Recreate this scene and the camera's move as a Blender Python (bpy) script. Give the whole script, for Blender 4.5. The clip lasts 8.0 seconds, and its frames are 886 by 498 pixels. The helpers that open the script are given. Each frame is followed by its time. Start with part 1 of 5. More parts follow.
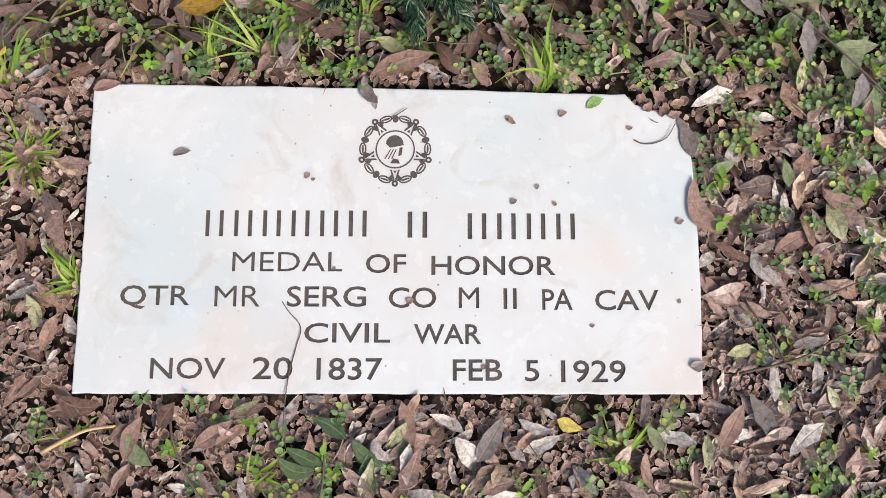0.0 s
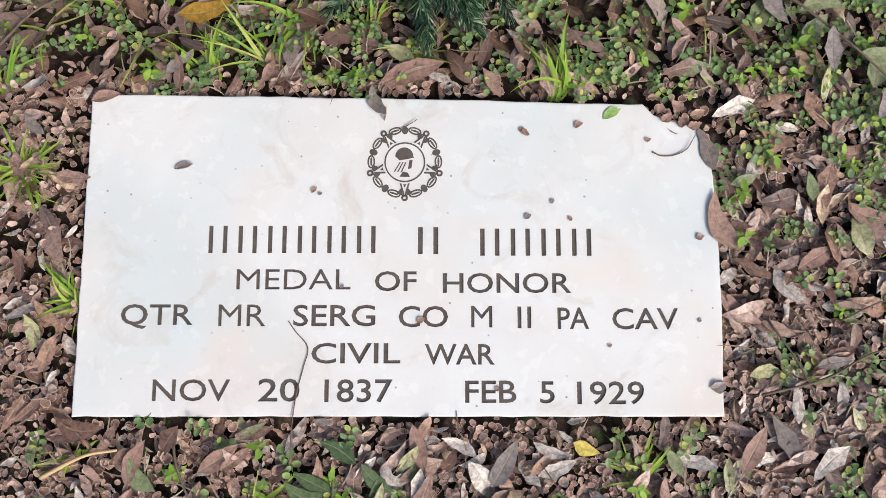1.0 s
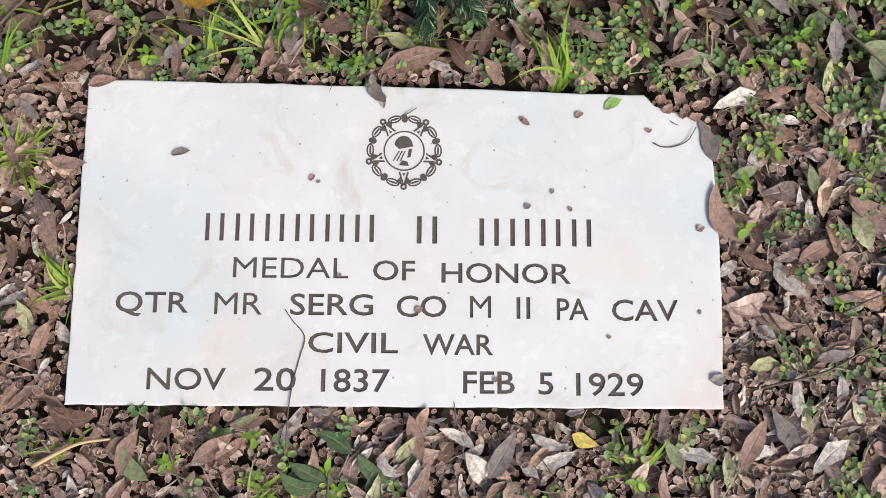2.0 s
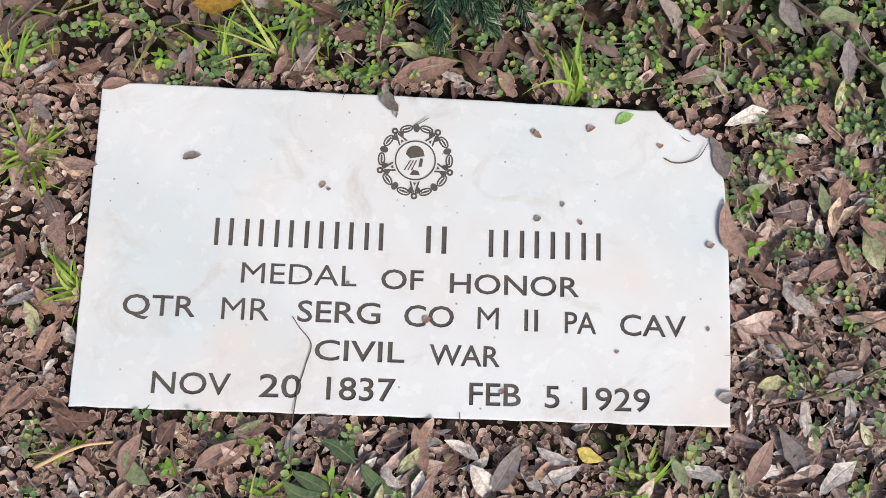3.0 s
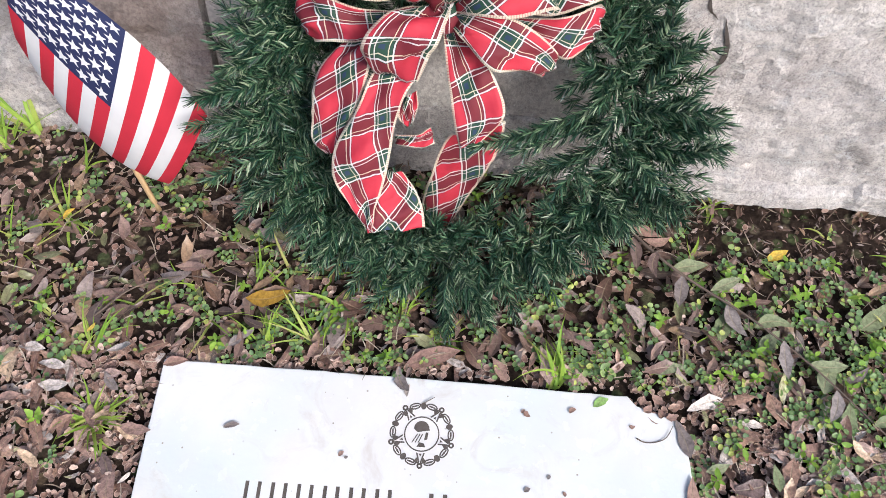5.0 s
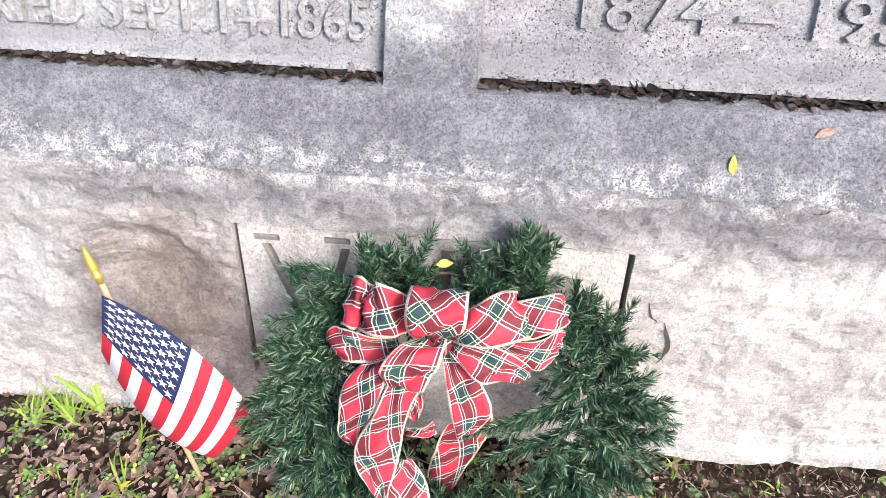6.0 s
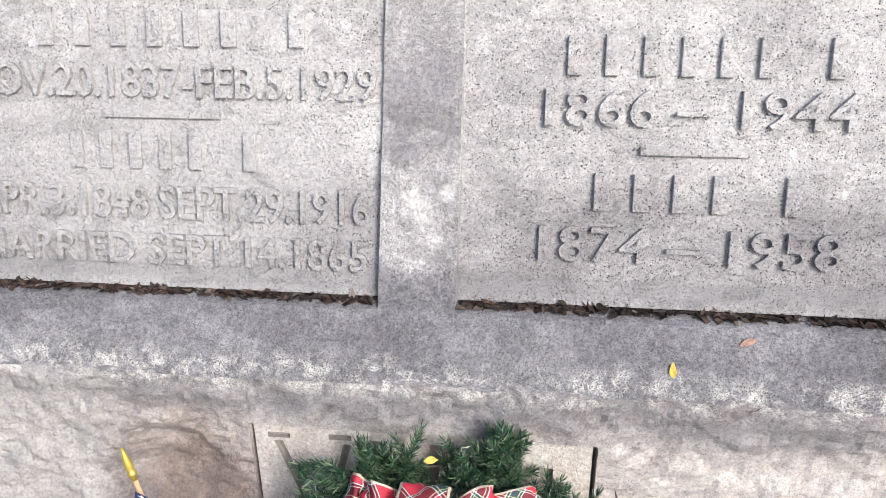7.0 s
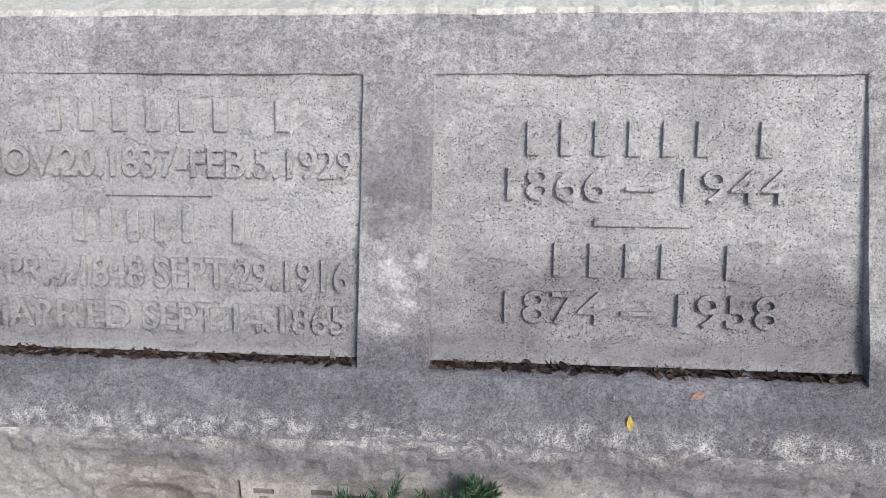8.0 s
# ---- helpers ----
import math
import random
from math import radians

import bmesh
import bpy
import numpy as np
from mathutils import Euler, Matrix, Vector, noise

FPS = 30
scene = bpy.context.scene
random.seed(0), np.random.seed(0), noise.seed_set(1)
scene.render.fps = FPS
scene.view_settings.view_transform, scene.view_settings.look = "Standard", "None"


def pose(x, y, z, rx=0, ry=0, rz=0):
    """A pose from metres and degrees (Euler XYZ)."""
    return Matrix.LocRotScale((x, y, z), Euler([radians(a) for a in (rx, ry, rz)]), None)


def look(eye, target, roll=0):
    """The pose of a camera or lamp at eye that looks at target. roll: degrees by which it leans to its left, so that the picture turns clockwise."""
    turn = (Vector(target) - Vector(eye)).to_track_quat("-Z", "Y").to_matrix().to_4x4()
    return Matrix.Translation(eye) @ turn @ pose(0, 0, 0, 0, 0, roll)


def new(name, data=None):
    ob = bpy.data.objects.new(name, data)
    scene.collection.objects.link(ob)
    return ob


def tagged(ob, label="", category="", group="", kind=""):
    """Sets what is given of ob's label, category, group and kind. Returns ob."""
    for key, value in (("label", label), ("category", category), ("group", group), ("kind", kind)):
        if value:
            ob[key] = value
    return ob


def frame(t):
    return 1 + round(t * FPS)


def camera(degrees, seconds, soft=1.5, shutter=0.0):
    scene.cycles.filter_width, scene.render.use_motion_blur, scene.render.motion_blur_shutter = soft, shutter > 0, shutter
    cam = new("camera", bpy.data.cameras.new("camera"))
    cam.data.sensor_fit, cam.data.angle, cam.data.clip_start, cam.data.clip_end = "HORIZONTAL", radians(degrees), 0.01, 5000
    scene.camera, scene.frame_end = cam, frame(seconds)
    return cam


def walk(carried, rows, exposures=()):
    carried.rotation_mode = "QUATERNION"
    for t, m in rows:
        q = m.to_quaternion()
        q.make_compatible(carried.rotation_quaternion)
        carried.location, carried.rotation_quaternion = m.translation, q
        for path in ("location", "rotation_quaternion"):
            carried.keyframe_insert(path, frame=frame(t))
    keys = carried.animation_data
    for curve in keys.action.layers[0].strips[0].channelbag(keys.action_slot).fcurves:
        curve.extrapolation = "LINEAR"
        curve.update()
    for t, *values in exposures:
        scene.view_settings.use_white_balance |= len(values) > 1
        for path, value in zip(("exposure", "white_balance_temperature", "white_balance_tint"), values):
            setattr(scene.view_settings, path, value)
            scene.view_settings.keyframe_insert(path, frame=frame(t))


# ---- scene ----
cam = camera(61.0, 8.0, soft=0.75)
PATH = [
    (0, (0.048, 0.03, 0.753), (0.06, 0.329, -1.224), 2.4),
    (0.5, (0.047, 0.039, 0.741), (0.056, 0.332, -1.238), 1.9),
    (1, (0.038, 0.059, 0.731), (0.047, 0.333, -1.251), 1.9),
    (1.5, (0.035, 0.051, 0.726), (0.057, 0.327, -1.254), 4.7),
    (3, (0.026, 0.047, 0.722), (0.047, 0.356, -1.254), 5.8),
    (3.5, (0.017, 0.044, 0.724), (0.032, 0.405, -1.243), 5.3),
    (4, (0.007, 0.032, 0.73), (0.015, 0.512, -1.212), 4.7),
    (4.2, (0.009, 0.029, 0.742), (0.008, 0.595, -1.176), 3.8),
    (5.3, (0.031, 0.033, 0.934), (-0.001, 1.095, -0.76), 1.6),
    (5.5, (0.026, 0.04, 0.987), (-0.003, 1.178, -0.658), 1.5),
    (6, (0.029, 0.025, 1.103), (-0.027, 1.36, -0.386), -0.1),
    (6.5, (0.046, 0.003, 1.208), (-0.041, 1.479, -0.14), -1.5),
    (7, (0.079, -0.045, 1.288), (-0.026, 1.55, 0.086), -2.2),
    (7.5, (0.097, -0.07, 1.333), (0.013, 1.581, 0.208), -1.9),
    (8, (0.103, -0.121, 1.352), (0.038, 1.566, 0.281), -1.9),
]
walk(cam, [(t, look(eye, target, roll)) for t, eye, target, roll in PATH],
     exposures=[(0.0, 0.12, 6400, 9), (4.2, 0.06, 6260, 8), (5.4, 0.62, 5980, 11), (6.0, 0.94, 6080, 10), (6.6, 0.79, 6240, 8), (7.0, 0.54, 6260, 9), (7.5, 0.10, 6100, 8), (8.0, -0.06, 6080, 8)])

# ---- light ----
world = bpy.data.worlds.new("sky")
scene.world = world
world.use_nodes = True
sky = world.node_tree.nodes.new("ShaderNodeTexSky")
sky.sky_type, sky.sun_disc = "NISHITA", False
sky.sun_elevation, sky.sun_rotation = radians(40), radians(138)
sky.air_density, sky.dust_density = 1.0, 4.0
background = world.node_tree.nodes["Background"]
world.node_tree.links.new(sky.outputs[0], background.inputs[0])
background.inputs[1].default_value = 0.14
sun_lamp = bpy.data.lights.new("sun", "SUN")
sun_lamp.energy, sun_lamp.angle, sun_lamp.color = 2.3, radians(20), (1.0, 0.95, 0.88)
sun = new("sun", sun_lamp)
sun.matrix_world = look((2.05, -1.98, 2.57), (0, 0.3, 0))


# ---- materials ----
class Mat:
    """A small builder of node materials."""

    def __init__(self, name, rough=0.8, spec=0.3):
        self.m = bpy.data.materials.new(name)
        self.m.use_nodes = True
        self.t = self.m.node_tree
        self.b = self.t.nodes["Principled BSDF"]
        self.b.inputs["Roughness"].default_value = rough
        self.b.inputs["Specular IOR Level"].default_value = spec
        self.co = self.node("ShaderNodeTexCoord").outputs["Object"]

    def node(self, kind, **inputs):
        n = self.t.nodes.new(kind)
        for k, v in inputs.items():
            self.put(n.inputs[k.replace("_", " ")], v)
        return n

    def put(self, socket, v):
        if isinstance(v, bpy.types.NodeSocket):
            self.t.links.new(v, socket)
        else:
            socket.default_value = v

    def noise(self, scale, detail=4.0, rough=0.55, co=None, dist=0.0):
        n = self.node("ShaderNodeTexNoise", Scale=scale, Detail=detail, Roughness=rough, Distortion=dist)
        self.put(n.inputs["Vector"], co or self.co)
        return n.outputs["Fac"]

    def voronoi(self, scale, co=None):
        n = self.node("ShaderNodeTexVoronoi", Scale=scale)
        self.put(n.inputs["Vector"], co or self.co)
        return n.outputs["Distance"]

    def ramp(self, fac, stops, mode="LINEAR"):
        n = self.node("ShaderNodeValToRGB")
        n.color_ramp.interpolation = mode
        e = n.color_ramp.elements
        while len(e) < len(stops):
            e.new(0.5)
        for i, (p, c) in enumerate(stops):
            e[i].position = p
            e[i].color = (*c, 1) if len(c) == 3 else c
        self.put(n.inputs["Fac"], fac)
        return n.outputs["Color"]

    def mask(self, fac, lo, hi):
        n = self.node("ShaderNodeMapRange")
        n.inputs["From Min"].default_value, n.inputs["From Max"].default_value = lo, hi
        self.put(n.inputs["Value"], fac)
        return n.outputs["Result"]

    def math(self, op, a, b=0.0):
        n = self.node("ShaderNodeMath")
        n.operation = op
        self.put(n.inputs[0], a)
        self.put(n.inputs[1], b)
        return n.outputs[0]

    def mix(self, fac, a, b, blend="MIX"):
        n = self.node("ShaderNodeMix")
        n.data_type, n.blend_type = "RGBA", blend
        self.put(n.inputs["Factor"], fac)
        for s, v in ((n.inputs[6], a), (n.inputs[7], b)):
            self.put(s, (*v, 1) if isinstance(v, tuple) else v)
        return n.outputs[2]

    def colour(self, c):
        self.put(self.b.inputs["Base Color"], (*c, 1) if isinstance(c, tuple) else c)
        return self

    def rough(self, v):
        self.put(self.b.inputs["Roughness"], v)
        return self

    def bump(self, height, dist=0.002, strength=0.6):
        old = self.b.inputs["Normal"].links
        n = self.node("ShaderNodeBump", Height=height, Distance=dist, Strength=strength)
        if old:
            self.put(n.inputs["Normal"], old[0].from_socket)
        self.put(self.b.inputs["Normal"], n.outputs[0])
        return self


def random_source(w, island):
    if island:
        return w.node("ShaderNodeNewGeometry").outputs["Random Per Island"]
    return w.node("ShaderNodeObjectInfo").outputs["Random"]


def pale_rim(m):
    """Lightens the rim of cupped scales; their UV runs from centre to rim."""
    t = m.node_tree
    b = t.nodes["Principled BSDF"]
    old = b.inputs["Base Color"].links[0].from_socket
    uv = t.nodes.new("ShaderNodeUVMap")
    sep = t.nodes.new("ShaderNodeSeparateXYZ")
    rng_node = t.nodes.new("ShaderNodeMapRange")
    rng_node.inputs["From Min"].default_value, rng_node.inputs["From Max"].default_value = 0.84, 0.99
    mixer = t.nodes.new("ShaderNodeMix")
    mixer.data_type = "RGBA"
    mixer.inputs[7].default_value = (0.62, 0.48, 0.40, 1)
    t.links.new(uv.outputs[0], sep.inputs[0])
    t.links.new(sep.outputs[0], rng_node.inputs["Value"])
    t.links.new(rng_node.outputs[0], mixer.inputs["Factor"])
    t.links.new(old, mixer.inputs[6])
    t.links.new(mixer.outputs[2], b.inputs["Base Color"])


def foliage(name, stops, island=True, rough=0.6, spec=0.3, rib=0.0, through_light=0.0, patch=0.42):
    """Leaf colours picked by chance from a ramp, with blotches, veins and some translucence."""
    w = Mat(name, rough, spec)
    pick = w.ramp(random_source(w, island), stops, "CONSTANT" if len(stops) > 5 else "LINEAR")
    blot = w.noise(190, 6, 0.7)
    c = w.mix(w.mask(blot, 0.35, 0.75), w.mix(1.0, pick, (1 - patch,) * 3, "MULTIPLY"), w.mix(1.0, pick, (1 + patch,) * 3, "MULTIPLY"))
    if rib:
        uv = w.node("ShaderNodeUVMap").outputs[0]
        sep = w.node("ShaderNodeSeparateXYZ", Vector=uv)
        off = w.math("ABSOLUTE", w.math("SUBTRACT", sep.outputs[0], 0.5))
        line = w.mask(off, 0.06, 0.02)
        vein = w.math("SINE", w.math("ADD", w.math("MULTIPLY", sep.outputs[1], 62.0), w.math("MULTIPLY", off, -30.0)))
        c = w.mix(w.math("MULTIPLY", line, rib), c, (0.34, 0.27, 0.17))
        w.bump(w.math("ADD", w.math("MULTIPLY", vein, 0.07), line), 0.0006, 0.5)
    w.colour(c)
    w.bump(w.noise(700, 3), 0.0005, 0.5)
    if through_light:
        w.b.inputs["Subsurface Weight"].default_value = 0.0
        tr = w.node("ShaderNodeBsdfTranslucent", Color=c)
        mixer = w.node("ShaderNodeMixShader", Fac=through_light)
        w.put(mixer.inputs[1], w.b.outputs[0])
        w.put(mixer.inputs[2], tr.outputs[0])
        w.put(w.t.nodes["Material Output"].inputs[0], mixer.outputs[0])
    return w.m


DRY = [(0.0, (0.199, 0.110, 0.080)), (0.14, (0.341, 0.217, 0.177)), (0.28, (0.468, 0.321, 0.271)), (0.44, (0.271, 0.160, 0.122)),
       (0.54, (0.560, 0.487, 0.441)), (0.66, (0.379, 0.227, 0.162)), (0.76, (0.180, 0.123, 0.110)), (0.84, (0.560, 0.401, 0.271)), (0.90, (0.360, 0.348, 0.188)), (0.95, (0.560, 0.487, 0.441))]
M_DRY = foliage("dry_leaf", DRY, True, 0.38, 0.55, 0.4, 0.0, 0.6)
M_DRY_PIECE = foliage("dry_leaf_piece", DRY, False, 0.38, 0.55, 0.4, 0.0, 0.6)
# much the DRY ramp at about 0.6, for leaves near the headstone
DARK_LEAF = [(0.0, (0.13, 0.075, 0.055)), (0.14, (0.20, 0.125, 0.10)), (0.28, (0.27, 0.18, 0.15)), (0.44, (0.16, 0.10, 0.075)), (0.54, (0.31, 0.245, 0.22)), (0.64, (0.22, 0.13, 0.085)), (0.76, (0.10, 0.07, 0.06)), (0.86, (0.33, 0.22, 0.14)), (0.93, (0.20, 0.20, 0.10))]
M_DARK_LEAF = foliage("dark_leaf", DARK_LEAF, True, 0.32, 0.5, 0.3)
M_DARK_LEAF_PIECE = foliage("dark_leaf_piece", DARK_LEAF, False, 0.32, 0.5, 0.3)
M_CHAFF = foliage("seed_scale", [(0.0, (0.24, 0.14, 0.105)), (0.22, (0.37, 0.235, 0.185)), (0.46, (0.46, 0.31, 0.25)), (0.66, (0.30, 0.18, 0.14)), (0.80, (0.55, 0.41, 0.34)), (0.92, (0.14, 0.085, 0.065))], True, 0.55, 0.35)
pale_rim(M_CHAFF)
M_CLOVER = foliage("round_green_leaf", [(0.0, (0.15, 0.25, 0.09)), (0.25, (0.25, 0.37, 0.14)), (0.5, (0.20, 0.32, 0.14)), (0.68, (0.34, 0.46, 0.16)), (0.84, (0.48, 0.54, 0.14)), (0.94, (0.11, 0.19, 0.08))], True, 0.45, 0.4, 0, 0.25, 0.3)
M_SPROUT = foliage("sprout", [(0.0, (0.24, 0.42, 0.06)), (0.5, (0.32, 0.5, 0.07)), (1.0, (0.20, 0.38, 0.07))], True, 0.5, 0.3, 0, 0.3, 0.15)
M_GRASS = foliage("grass_blade", [(0.0, (0.22, 0.38, 0.05)), (0.5, (0.33, 0.49, 0.07)), (0.85, (0.42, 0.53, 0.10)), (1.0, (0.48, 0.46, 0.17))], True, 0.5, 0.3, 0, 0.3, 0.12)
M_OLIVE = foliage("olive_leaf", [(0.0, (0.20, 0.24, 0.12)), (0.5, (0.27, 0.30, 0.17)), (1.0, (0.16, 0.22, 0.09))], False, 0.5, 0.35, 0.5)
M_GREEN = foliage("dark_green_leaf", [(0.0, (0.065, 0.11, 0.045)), (1.0, (0.10, 0.15, 0.06))], False, 0.4, 0.45, 0.5)
M_FRESH = foliage("fresh_green_leaf", [(0.0, (0.22, 0.40, 0.10)), (1.0, (0.28, 0.46, 0.13))], False, 0.45, 0.4, 0.4)
M_YELLOW = foliage("yellow_leaf", [(0.0, (0.62, 0.42, 0.06)), (1.0, (0.66, 0.52, 0.12))], False, 0.5, 0.3, 0.3)
M_GOLDEN = foliage("golden_leaf", [(0.0, (0.36, 0.20, 0.03)), (1.0, (0.40, 0.24, 0.04))], False, 0.5, 0.3, 0.3)
M_GREY = foliage("grey_leaf", [(0.0, (0.20, 0.165, 0.155)), (1.0, (0.30, 0.26, 0.245))], False, 0.6, 0.3, 0.4)
M_RUST = foliage("rust_leaf", [(0.0, (0.312, 0.188, 0.150)), (1.0, (0.375, 0.237, 0.188))], False, 0.5, 0.35, 0.4)
M_BROWN = foliage("withered_leaf", [(0.0, (0.13, 0.085, 0.075)), (1.0, (0.20, 0.14, 0.125))], False, 0.5, 0.35, 0.4)
M_NEEDLE = foliage("plastic_needle", [(0.0, (0.010, 0.034, 0.018)), (0.26, (0.026, 0.074, 0.038)), (0.46, (0.054, 0.122, 0.064)), (0.62, (0.125, 0.205, 0.110)), (0.78, (0.022, 0.066, 0.046)), (0.87, (0.25, 0.315, 0.20))], True, 0.3, 0.4, 0, 0, 0.1)

w = Mat("soil", 0.95, 0.15)
soil_c = w.mix(w.mask(w.noise(60, 6), 0.35, 0.7), (0.014, 0.009, 0.007), (0.05, 0.034, 0.025))
cells = w.node("ShaderNodeTexVoronoi", Scale=46.0, Vector=w.co)
tone = w.ramp(w.node("ShaderNodeSeparateColor", Color=cells.outputs["Color"]).outputs[0], [(0.0, (0.10, 0.064, 0.05)), (0.4, (0.17, 0.115, 0.095)), (0.7, (0.075, 0.11, 0.04)), (1.0, (0.14, 0.09, 0.066))])
soil_c = w.mix(w.mask(cells.outputs["Distance"], 0.42, 0.30), soil_c, w.mix(w.mask(w.noise(200, 4), 0.3, 0.7), w.mix(1.0, tone, (0.6, 0.6, 0.6), "MULTIPLY"), tone))
w.colour(soil_c)
w.bump(w.noise(160, 6), 0.006, 0.9)
M_SOIL = w.m

w = Mat("twig_bark", 0.8, 0.2)
w.colour(w.mix(w.noise(90, 4), (0.075, 0.055, 0.045), (0.21, 0.16, 0.13)))
w.bump(w.noise(400, 3), 0.0006, 0.7)
M_TWIG = w.m

w = Mat("white_marble", 0.42, 0.4)
cloud = w.noise(9, 5, 0.6, dist=0.6)
fine = w.noise(55, 4)
base_c = w.mix(w.mask(cloud, 0.38, 0.72), (0.775, 0.78, 0.775), (0.72, 0.705, 0.69))
pink = w.mask(w.noise(5.5, 3, 0.5, dist=0.4), 0.50, 0.70)
base_c = w.mix(w.math("MULTIPLY", pink, 0.5), base_c, (0.76, 0.62, 0.54))
cool = w.mask(w.noise(4.0, 3, 0.5), 0.50, 0.70)
base_c = w.mix(w.math("MULTIPLY", cool, 0.75), base_c, (0.60, 0.70, 0.725))
speck = w.math("MULTIPLY", w.mask(w.voronoi(55), 0.075, 0.045), w.mask(w.noise(23, 2), 0.48, 0.54))
base_c = w.mix(w.math("MULTIPLY", speck, 0.9), base_c, (0.30, 0.26, 0.22))
stain = w.math("MULTIPLY", w.mask(w.noise(14, 6, 0.65, dist=1.2), 0.56, 0.72), 0.5)
w.colour(w.mix(stain, base_c, (0.56, 0.50, 0.44)))
w.rough(w.mask(fine, 0.0, 2.2))
w.bump(w.noise(220, 4), 0.0007, 0.35)
M_MARBLE = w.m

w = Mat("grey_letter_paint", 0.8, 0.2)
w.colour(w.mix(w.noise(120, 5), (0.045, 0.038, 0.034), (0.17, 0.145, 0.13)))
M_LETTER = w.m


def concrete(name, light, mid, dark, stain_c, pit, coarse, seed, patch=None, hole=0.85, grain=0.5, streak=None, darker=None, relief_k=1.0, dark_band=None, fleck_k=1.0):
    """Weathered cast stone: mottling, stains, lichen-pale patches, small pits and darker bands by height."""
    w = Mat(name, 0.92, 0.2)
    mp = w.node("ShaderNodeMapping", Vector=w.co)
    mp.inputs["Location"].default_value = (seed, seed * 0.7, seed * 0.3)
    co = mp.outputs[0]
    big = w.noise(4.5, 5, 0.6, co, 0.4)
    med = w.noise(34, 7, 0.7, co)
    grit = w.noise(190, 5, 0.7, co)
    c = w.mix(w.mask(med, 0.36, 0.66), mid, light)
    c = w.mix(w.math("MULTIPLY", w.mask(big, 0.42, 0.62), 0.85), c, dark)
    c = w.mix(w.math("MULTIPLY", w.mask(w.noise(7, 6, 0.7, co, 0.8), 0.55, 0.68), 0.7), c, stain_c)
    pale = w.math("MULTIPLY", w.mask(w.noise(26, 8, 0.8, co, 0.3), 0.55, 0.64), 0.85 * fleck_k)
    c = w.mix(pale, c, tuple(min(0.8, v * 1.25) for v in light))
    c = w.mix(w.math("MULTIPLY", w.mask(w.noise(75, 6, 0.75, co), 0.56, 0.42), grain), c, w.mix(1.0, c, (0.60, 0.59, 0.60), "MULTIPLY"))
    c = w.mix(w.math("MULTIPLY", w.mask(grit, 0.53, 0.42), grain), c, w.mix(1.0, c, (0.40, 0.39, 0.40), "MULTIPLY"))
    fleck = w.math("MULTIPLY", w.mask(w.noise(240, 4, 0.6, co), 0.56, 0.64), w.mask(med, 0.40, 0.60))
    c = w.mix(w.math("MULTIPLY", fleck, grain * fleck_k), c, (0.80, 0.785, 0.77))
    if fleck_k < 1:
        # salt-and-pepper sand grain and crusts of pale lime
        sand = w.noise(430, 3, 0.6, co)
        c = w.mix(w.math("MULTIPLY", w.mask(sand, 0.50, 0.36), min(0.8, 1.5 * grain)), c, w.mix(1.0, c, (0.42, 0.42, 0.44), "MULTIPLY"))
        drag = w.node("ShaderNodeMapping", Vector=co)
        drag.inputs["Rotation"].default_value, drag.inputs["Scale"].default_value = (0.0, 0.6, 0.0), (0.6, 1.0, 1.3)
        crust = w.math("MULTIPLY", w.mask(w.noise(17, 9, 0.85, drag.outputs[0], 0.9), 0.53, 0.62), w.mask(sand, 0.40, 0.54))
        c = w.mix(w.math("MULTIPLY", crust, 0.75), c, (0.76, 0.75, 0.75))
        w.bump(w.math("ADD", w.math("MULTIPLY", sand, 0.35), crust), 0.006, 0.6)
    holes = w.math("MULTIPLY", w.mask(w.math("ADD", w.voronoi(pit, co), w.math("MULTIPLY", w.noise(pit * 2.2, 2, 0.5, co), 0.22)), 0.42, 0.27), w.mask(w.noise(pit * 0.4, 3, 0.6, co), 0.45, 0.53))
    c = w.mix(w.math("MULTIPLY", holes, hole), c, (0.05, 0.048, 0.05))
    if dark_band:
        # a darker band with a ragged edge between two heights
        z0, z1, soft, tone, most = dark_band
        height = w.node("ShaderNodeSeparateXYZ", Vector=w.co).outputs[2]
        ragged = w.math("ADD", height, w.math("MULTIPLY", w.math("SUBTRACT", w.noise(5, 7, 0.7, co, 0.5), 0.5), 4 * soft))
        band = w.math("MULTIPLY", w.mask(ragged, z0 - soft, z0 + soft), w.mask(ragged, z1 + soft, z1 - soft))
        c = w.mix(w.math("MULTIPLY", band, most), c, w.mix(1.0, c, tone, "MULTIPLY"))
    for (pu, pd, pz), size, tone in patch or ():
        shift = w.node("ShaderNodeVectorMath", Vector=w.co)
        shift.operation = "SUBTRACT"
        shift.inputs[1].default_value = (pu, pd, pz)
        far = w.node("ShaderNodeVectorMath", Vector=shift.outputs[0])
        far.operation = "LENGTH"
        edge = w.math("ADD", far.outputs["Value"], w.math("MULTIPLY", w.math("SUBTRACT", w.noise(max(14.0, 1.4 / size), 6, 0.75, co), 0.5), size * (1.5 if size > 0.1 else 4.0)))
        c = w.mix(w.math("MULTIPLY", w.mask(edge, size * 1.25, size * 0.5), 0.8), c, w.mix(w.mask(grit, 0.35, 0.6), tuple(v * 0.65 for v in tone), tone))
    if darker:
        # a dark grey strip centred on this height, its edge moved by noise
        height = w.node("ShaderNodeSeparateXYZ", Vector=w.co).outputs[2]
        off = w.math("ABSOLUTE", w.math("SUBTRACT", w.math("ADD", height, w.math("MULTIPLY", w.math("SUBTRACT", w.noise(6, 4, 0.6, co), 0.5), 0.02)), darker))
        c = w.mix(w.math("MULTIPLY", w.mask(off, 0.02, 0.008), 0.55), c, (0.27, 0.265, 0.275))
